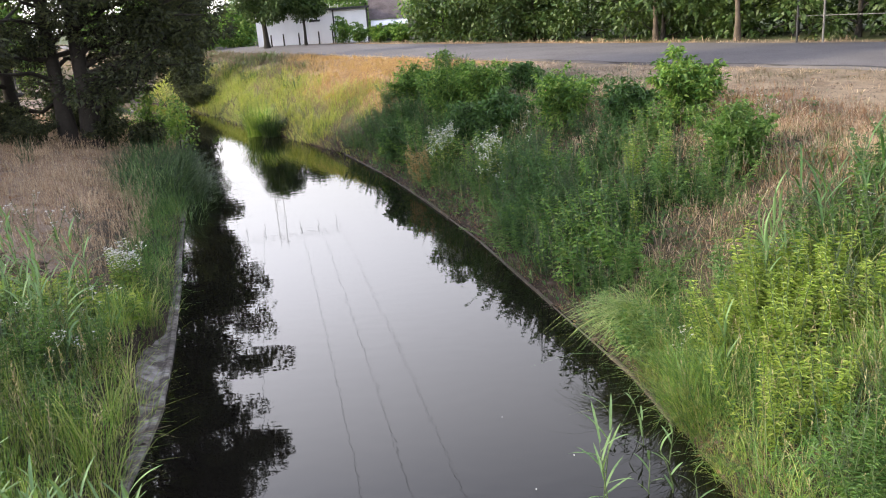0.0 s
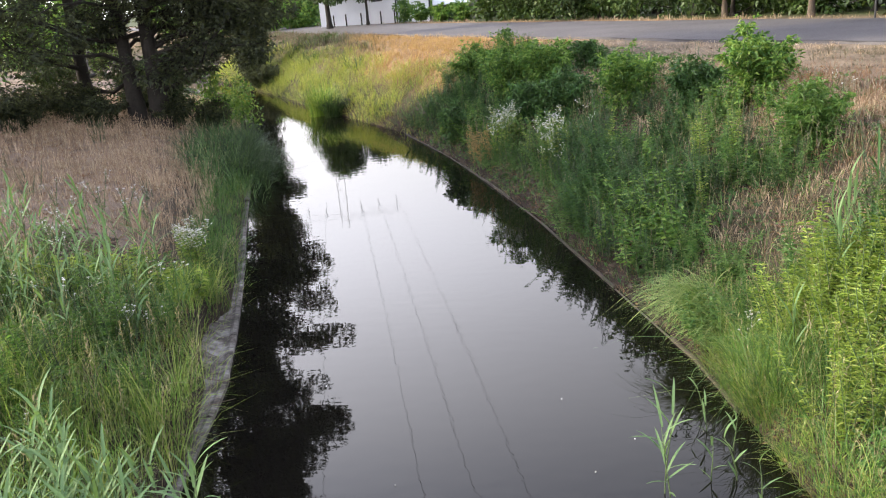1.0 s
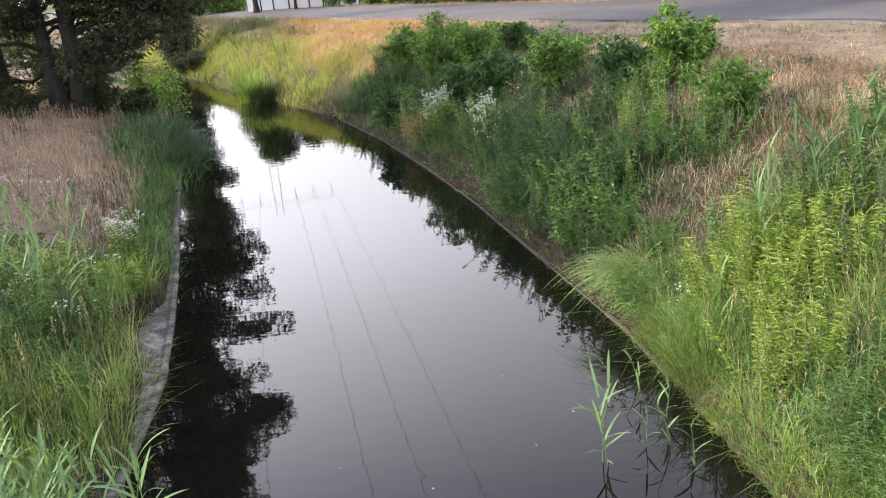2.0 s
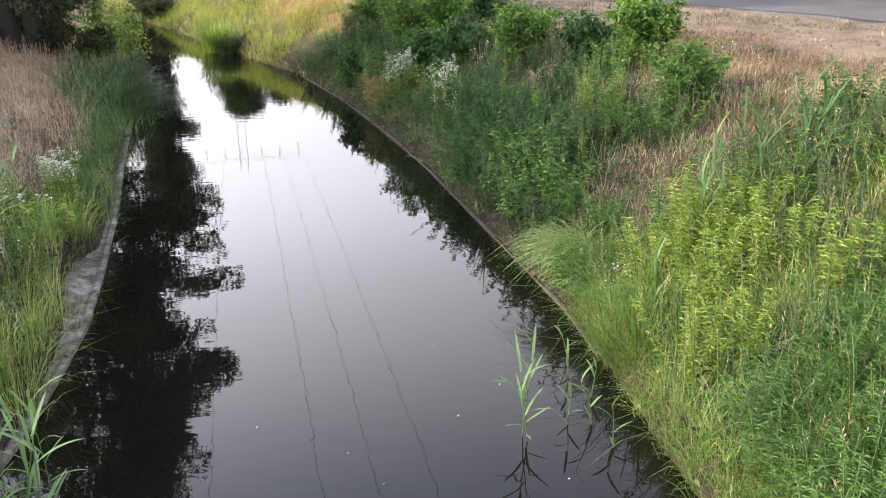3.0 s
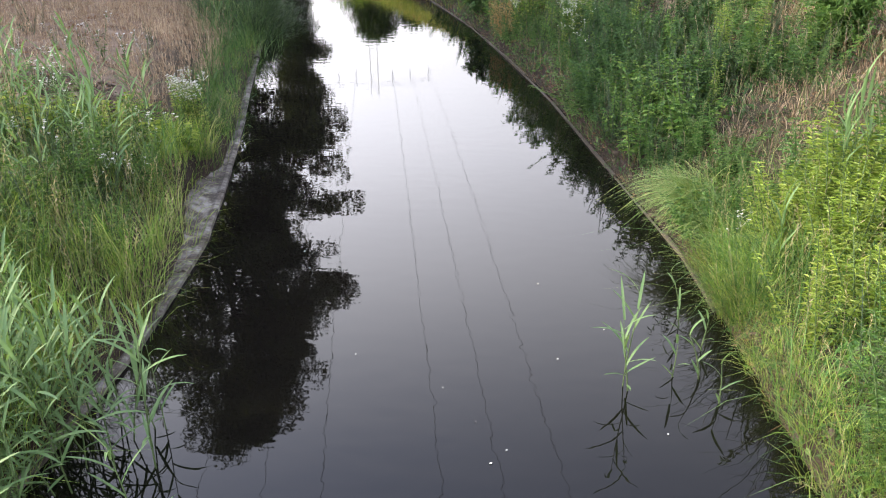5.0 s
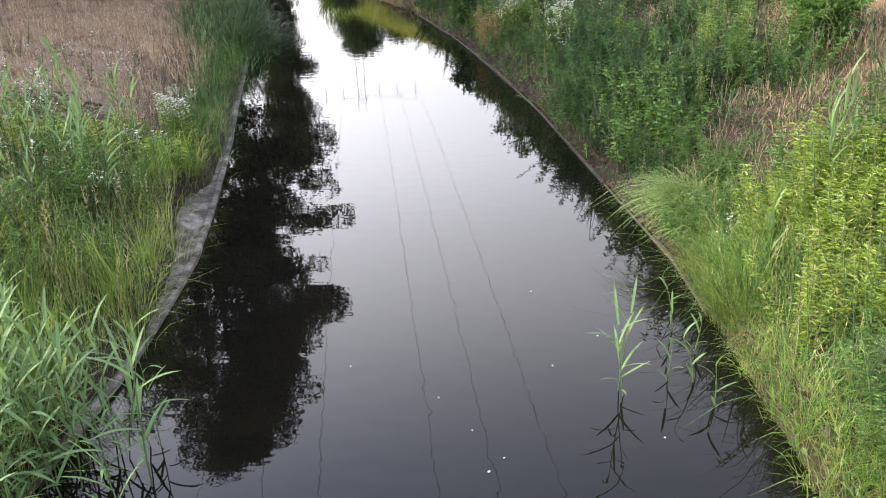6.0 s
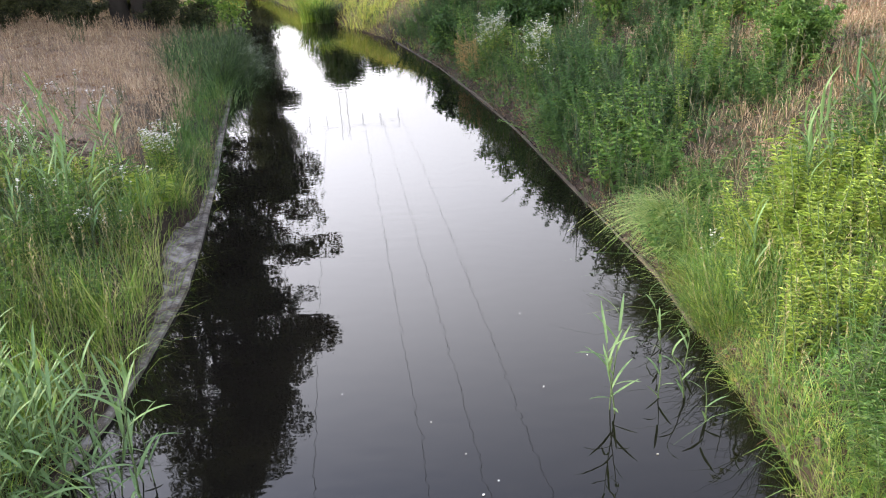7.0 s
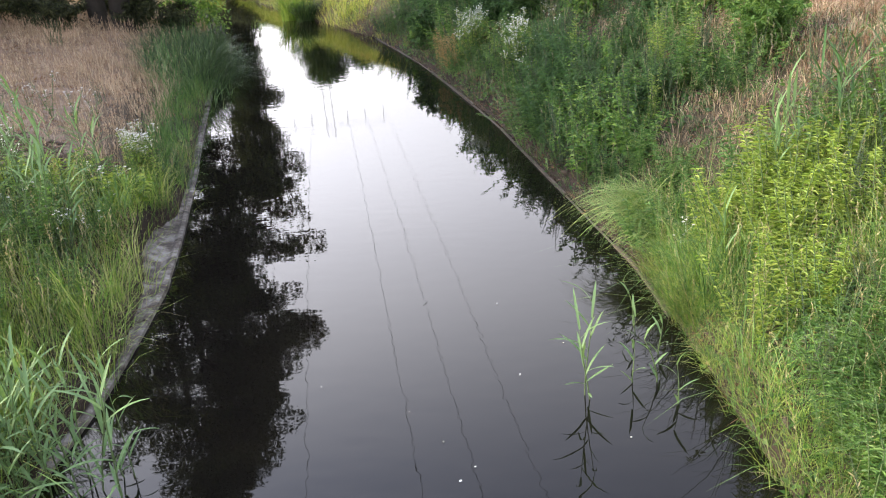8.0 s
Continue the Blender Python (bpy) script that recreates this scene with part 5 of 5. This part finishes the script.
place_copies(protos, [(2.5, 7.35), (2.62, 7.5), (2.6, 7.1), (2.75, 7.25), (2.7, 6.85), (2.95, 6.95), (2.85, 6.55), (2.55, 6.5), (2.95, 7.55), (3.3, 7.1), (3.3, 6.5), (2.45, 5.9), (3.4, 5.7), (2.8, 5.8)], (0.7, 1.1))
protos = kinds(3, "willowherb", "leafy mid-green willowherb clump in the lush grass", "willowherb", "willowherbs", 7, 0.75, 0.22, 60, 0.085, 0.015, M_WILLOW, up=0.4, droop=0.3, lean=0.2, taper=0.3)
place_copies(protos, list(spots(190, 2.2, 5.2, 3.2, 7.9, lambda x, y, dl, dr: (dr > 0.3) * (dr < 3.0) * smooth(lumps(x * 1.9 + 1.0, y * 1.7), -0.4, 0.4))) + [(2.95, 5.1), (3.05, 4.9), (3.15, 5.2), (3.2, 4.95), (2.85, 4.85), (3.0, 4.65)]
             + list(spots(45, -6.8, -3.8, 5.5, 9.8, lambda x, y, dl, dr: (dl > 0.5) * (1 - bare(x, y)))), (0.6, 1.25))
protos = kinds(2, "comfrey", "bright broad-leaved herb among the bank reeds", "herb", "broad herbs", 6, 0.55, 0.2, 26, 0.15, 0.055, M_GOLDENROD, up=0.3, droop=0.3, lean=0.3, taper=0.4)
place_copies(protos, list(spots(46, -6.6, -4.2, 7.2, 10.0, lambda x, y, dl, dr: (dl > 0.6) * (1 - bare(x, y)) * smooth(lumps(x * 1.7 + 3, y * 1.5), -0.3, 0.3))) + [(-5.3, 10.6), (-5.45, 10.4)], (0.6, 1.1))
protos = kinds(2, "fleabane", "white-flowering fleabane with bright green leaves", "flowering plant", "white fleabanes", 8, 0.92, 0.17, 46, 0.11, 0.024, M_GRASS_BRIGHT, 7, lean=0.16)
place_copies(protos, [(-4.75, 11.1), (-4.6, 10.95), (-4.85, 10.95), (-4.7, 10.8), (-0.38, 17.8), (-0.15, 17.5), (-0.3, 17.3), (0.0, 17.8), (0.61, 15.1), (0.89, 15.25), (0.7, 15.5), (0.55, 15.6)], (0.85, 1.12))
proto = upright_plant("yarrow", "low weed with scattered small white flowers", "flowering plant", "white yarrows", 3, 0.55, 0.12, 22, 0.07, 0.016, M_GRASS, 3)
place_copies(proto, list(spots(50, -8, -3.5, 5, 13, lambda x, y, dl, dr: (dl > 0.7) * 1.0)) + list(spots(70, 0, 7, 6, 17, zone(5.1))) + [(-4.4, 8.6), (-4.3, 8.4), (-4.55, 8.5)], (0.7, 1.2))


# ---- reeds ----
def reed_leaf(length, width, arch):
    """One long tapering leaf along +x, arching over."""
    n = 6
    v = []
    for i in range(n + 1):
        t = i / n
        x, z = length * t * (1 - 0.15 * arch * t), length * (0.35 * t - (0.10 + arch) * t * t)
        w = width * 0.5 * (0.55 + 1.6 * t) * (1 - t) ** 0.8 if i < n else 0
        fold = 0.25 * w
        v += [(x, -w, z + fold), (x, 0, z), (x, w, z + fold)]
    tri = []
    for i in range(n):
        for j in range(2):
            a = 3 * i + j
            tri += [[a, a + 3, a + 4], [a, a + 4, a + 1]]
    return mesh_of("leaf", v, tri)


LEAF_MESHES = {}


def reed(h, leaves, leaf_l, mat, label, group, lean=0.06, rise=0):
    root = holder("reed", (0, 0, -50), label, "reed", group)
    pts = [(lean * h * t * t, 0.01 * math.sin(5 * t), h * t - 0.1 * (t == 0)) for t in (0, 0.33, 0.66, 1.0)]
    stem = part("stem", Bits().limb(pts, [0.006, 0.0055, 0.0045, 0.002], 6).mesh("stem"), M_STEM, root)
    for i in range(leaves):
        t = 0.25 + 0.75 * i / (leaves - 1)
        key = (mat.name, round(leaf_l, 2), i % 4)
        if key not in LEAF_MESHES:
            LEAF_MESHES[key] = reed_leaf(leaf_l * (0.8 + 0.12 * (i % 4)), 0.028, 0.02 + 0.13 * (i % 4))
        ob = part("leaf", LEAF_MESHES[key], mat, stem)
        up = -radians(rise + rng.uniform(0, 22) + 38 * t)
        ob.matrix_basis = Matrix.Translation((lean * h * t * t, 0, h * t)) @ Matrix.Rotation(math.pi * (i % 2) + rng.normal(0, 0.7), 4, "Z") @ Matrix.Rotation(up, 4, "Y")
    return root


def place_reeds(protos, places, size=(0.85, 1.15)):
    for i, (x, y, z) in enumerate(places):
        k = rng.uniform(*size)
        m = Matrix.Translation((x, y, z)) @ Matrix.Rotation(rng.uniform(0, 6.28), 4, "Z") @ Matrix.Rotation(rng.normal(0, 0.10), 4, "X") @ Matrix.Diagonal((k, k, k, 1))
        pr = protos[i % len(protos)]
        if i < len(protos):
            pr.matrix_basis = m
        else:
            copy_thing(pr, Matrix.Identity(4)).matrix_basis = m


def on_land(pairs):
    return [at(x, y) for x, y in pairs]


near_reeds = [reed(1.1, 10, 0.32, M_REED, "tall green reed with long leaves at the bank", "bank reeds"),
              reed(0.95, 9, 0.35, M_REED, "green reed with arching leaves at the bank", "bank reeds", 0.14),
              reed(1.2, 11, 0.30, M_REED, "tall upright green reed at the bank", "bank reeds", 0.03)]
spot_list = on_land([(-5.1, 10.2), (-4.75, 10.0), (-4.6, 9.5)])
spot_list += on_land(spots(110, -7.0, -3.7, 6.9, 9.8, lambda x, y, dl, dr: (dl > 0.5) * 0.6 * (1 - bare(x, y)) * smooth(lumps(x * 1.5, y * 1.4), -0.4, 0.3)))
for i in range(80):
    y = rng.uniform(3.6, 4.95)
    x = -3.1 + rng.normal(0.0, 0.36)
    spot_list.append((x, y, max(-0.15, float(land(x, y)))))
place_reeds(near_reeds, spot_list)
place_reeds([reed(0.95, 8, 0.40, M_REED, "tall pale green reed on the slope", "slope reeds", 0.04, 20), reed(0.8, 7, 0.36, M_REED, "leaning pale green reed on the slope", "slope reeds", 0.12, 16)],
            on_land([(3.0, 7.45), (3.08, 7.6), (2.93, 7.55), (3.1, 7.4), (2.9, 7.35), (2.35, 6.95)]), (0.85, 1.1))
place_reeds([reed(0.75, 8, 0.46, M_HERB, "dark green reed with broad hanging leaves", "broad reeds", 0.06), reed(0.65, 7, 0.42, M_HERB, "dark green reed leaning among the dry weeds", "broad reeds", 0.14)],
            on_land([(3.45, 7.5), (3.6, 7.6), (3.55, 7.8), (3.75, 7.7), (3.7, 7.4), (3.9, 7.55), (3.45, 7.95), (3.8, 7.95), (4.0, 7.8), (4.05, 7.5)]), (0.85, 1.15))
place_reeds([reed(0.95, 8, 0.34, M_REED, "single pale green reed rising out of the water", "water reeds", 0.05, 2)], [(1.01, 5.77, -0.1), (1.06, 5.72, -0.15)], (0.9, 1.0))
place_reeds([reed(0.40, 4, 0.20, M_REED, "short thin reed rising out of the water", "water reeds", 0.12, 5), reed(0.5, 4, 0.16, M_REED, "short slanting reed rising out of the water", "water reeds", 0.25, 5)],
            [(1.42, 5.93, -0.1), (1.62, 5.94, -0.1), (1.7, 6.35, -0.1), (1.55, 6.7, -0.1), (1.72, 5.6, -0.1), (1.6, 7.0, -0.1)], (0.8, 1.1))


def reed_bed():
    b = Bits()
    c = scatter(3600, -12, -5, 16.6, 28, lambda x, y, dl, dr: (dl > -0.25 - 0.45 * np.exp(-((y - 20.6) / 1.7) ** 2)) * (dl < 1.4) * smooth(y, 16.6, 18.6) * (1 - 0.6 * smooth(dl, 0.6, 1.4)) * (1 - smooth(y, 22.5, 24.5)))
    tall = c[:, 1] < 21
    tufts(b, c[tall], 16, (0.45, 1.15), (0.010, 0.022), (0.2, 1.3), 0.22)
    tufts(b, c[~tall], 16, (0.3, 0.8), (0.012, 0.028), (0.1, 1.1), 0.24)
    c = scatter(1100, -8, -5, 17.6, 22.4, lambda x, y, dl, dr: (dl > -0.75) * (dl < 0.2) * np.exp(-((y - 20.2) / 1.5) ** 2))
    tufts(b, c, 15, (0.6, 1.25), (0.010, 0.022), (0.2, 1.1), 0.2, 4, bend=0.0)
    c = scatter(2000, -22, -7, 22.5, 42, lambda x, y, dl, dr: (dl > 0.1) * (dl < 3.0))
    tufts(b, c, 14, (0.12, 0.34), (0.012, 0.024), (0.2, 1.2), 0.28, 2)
    pale = Bits()
    tufts(pale, scatter(420, -8.5, -5, 16.4, 22.4, lambda x, y, dl, dr: (dl > -0.5) * (dl < 1.2)), 6, (0.4, 1.2), (0.008, 0.018), (0.1, 0.9), 0.2, 4)
    stuff("reed_bed", pale, M_REED, "pale green reed leaves above the dark ones", "reeds")
    # the bed's shade is put into its leaf colour
    stuff("reed_bed", b, M_REED_SHADE, "dense reeds by the water, their green darkened for shade", "reeds")
    b = Bits()
    c = scatter(1900, -10, -4, 9.8, 19.5, lambda x, y, dl, dr: (dl > slab_shows(y)) * (dl < 0.75))
    tufts(b, c, 14, (0.2, 0.6), (0.007, 0.014), (0.1, 0.9), 0.14)
    stuff("green_grass", b, M_GRASS, "green grass between the meadow and the concrete edge", "grass")


reed_bed()


def reed_clump(name, place, h, r, count, w, mat, label, lean=(0.05, 0.5), bend=None, sag=0.45):
    root = holder(name, place, label, "reed clump" if name == "reed_clump" else "sedge")
    for i in range(9):
        b, n = Bits(), count // 9
        ca, cq = 2.4 * i, r * 0.75 * (i / 9) ** 0.5
        a, q = rng.uniform(0, 2 * np.pi, n), rng.uniform(0, 1, n) ** 0.6 * r * 0.4
        p = np.stack([np.cos(a) * q + math.cos(ca) * cq, np.sin(a) * q + math.sin(ca) * cq, np.full(n, -0.05)], 1)
        az = ca + rng.normal(0, 0.8, n) if bend is None else np.where(rng.uniform(0, 1, n) < 0.75, bend + rng.normal(0, 0.55, n), a)
        b.blades(p, rng.uniform(0.55, 1.1, n) * h, w * rng.uniform(0.7, 1.3, n), rng.uniform(*lean, n), az, 6, sag)
        part("tuft", b.mesh("tuft"), mat, root)


reed_clump("reed_clump", (-6.35, 28.9, 0.0), 0.95, 0.36, 380, 0.02, M_REED_SHADE, "dark reed clump standing at the far waterline", (0.1, 0.9))
reed_clump("reed_clump", (-6.9, 29.4, 0.05), 1.3, 0.5, 520, 0.02, M_GRASS_BRIGHT, "bright green reed clump beside the dark one", (0.1, 0.9))
reed_clump("sedge_tussock", (1.98, 8.55, 0.30), 0.90, 0.36, 820, 0.009, M_SEDGE, "pale arching sedge tussock hanging over the water", (0.4, 1.1), math.pi * 0.98, 0.85)
reed_clump("sedge_tussock", (2.08, 8.05, 0.25), 0.65, 0.24, 220, 0.012, M_SEDGE, "small arching sedge tussock at the edge", (0.3, 1.1), math.pi, 0.8)


# ---- dead twigs on the concrete edge ----
def dead_twig(x, y, length, turn):
    """A thin bent stem with a side twig, lying over the edge."""
    b = Bits()
    pts = np.array([(0, 0, 0), (0.35, 0.03, 0.03), (0.7, -0.02, 0.02), (1.0, 0.04, -0.03)]) * length
    b.limb(pts, [0.006, 0.005, 0.004, 0.002], 5)
    b.limb([pts[1], pts[1] + np.array((0.2, 0.16, 0.08)) * length], [0.003, 0.0015], 4)
    ob = tagged(part("twig", b.mesh("twig"), M_DUSK), "thin dead twig lying over the concrete edge", "twig", "dead twigs")
    ob.location, ob.rotation_euler = (x, y, max(0.10, float(land(x, y)) + 0.02)), (0, 0, turn)


for x, y, length, turn in ((-3.65, 7.6, 0.6, -0.2), (-3.6, 7.2, 0.5, -0.45), (-3.55, 6.9, 0.7, -0.7), (-3.5, 6.6, 0.45, -0.3), (-3.55, 6.45, 0.55, 0.25), (-3.75, 8.3, 0.4, -0.6), (-3.6, 6.75, 0.8, 0.6)):
    dead_twig(x, y, length, turn)


# ---- floating bits on the water ----
def fleck(x, y, k):
    bm = bmesh.new()
    bmesh.ops.create_circle(bm, cap_ends=True, segments=7, radius=0.0055 * k)
    for v in bm.verts:
        v.co.x *= 1.7
        v.co.z = rng.uniform(0, 0.002)
    ext = bmesh.ops.extrude_face_region(bm, geom=bm.faces[:])
    bmesh.ops.translate(bm, verts=[g for g in ext["geom"] if isinstance(g, bmesh.types.BMVert)], vec=(0, 0, 0.003))
    ob = tagged(part("floating_leaf", bm, M_PETAL), "tiny pale leaf floating on the water", "floating leaf", "floating leaves")
    ob.location, ob.rotation_euler = (x, y, 0.003), (0, 0, rng.uniform(0, 6))


for x, y, k in ((0.5, 6.1, 1.0), (0.05, 4.75, 1.3), (0.15, 4.9, 0.9), (-0.4, 5.6, 0.7), (0.9, 6.6, 0.9), (-1.2, 6.0, 0.7), (0.3, 7.4, 0.8), (-2.2, 7.9, 1.2), (1.3, 5.2, 0.9), (-0.1, 5.2, 0.7)):
    fleck(x, y, k)

# ---- garden shrubs in front of the house ----
for x, y, h, r in ((-6.6, 54.8, 1.7, 1.0), (-5.4, 53.6, 1.2, 0.9), (-4.0, 52.4, 1.0, 1.0), (-2.6, 51.2, 1.1, 1.0), (-1.2, 50.6, 1.5, 1.1), (0.2, 49.6, 1.8, 1.2), (-3.2, 55.5, 1.3, 1.1)):
    bush(at(x, y), h, r, M_ELDER, 0.2, 0.10, int(1300 * r), "light green garden shrub before the house", "shrub", "garden shrubs", 8, "garden_shrub")
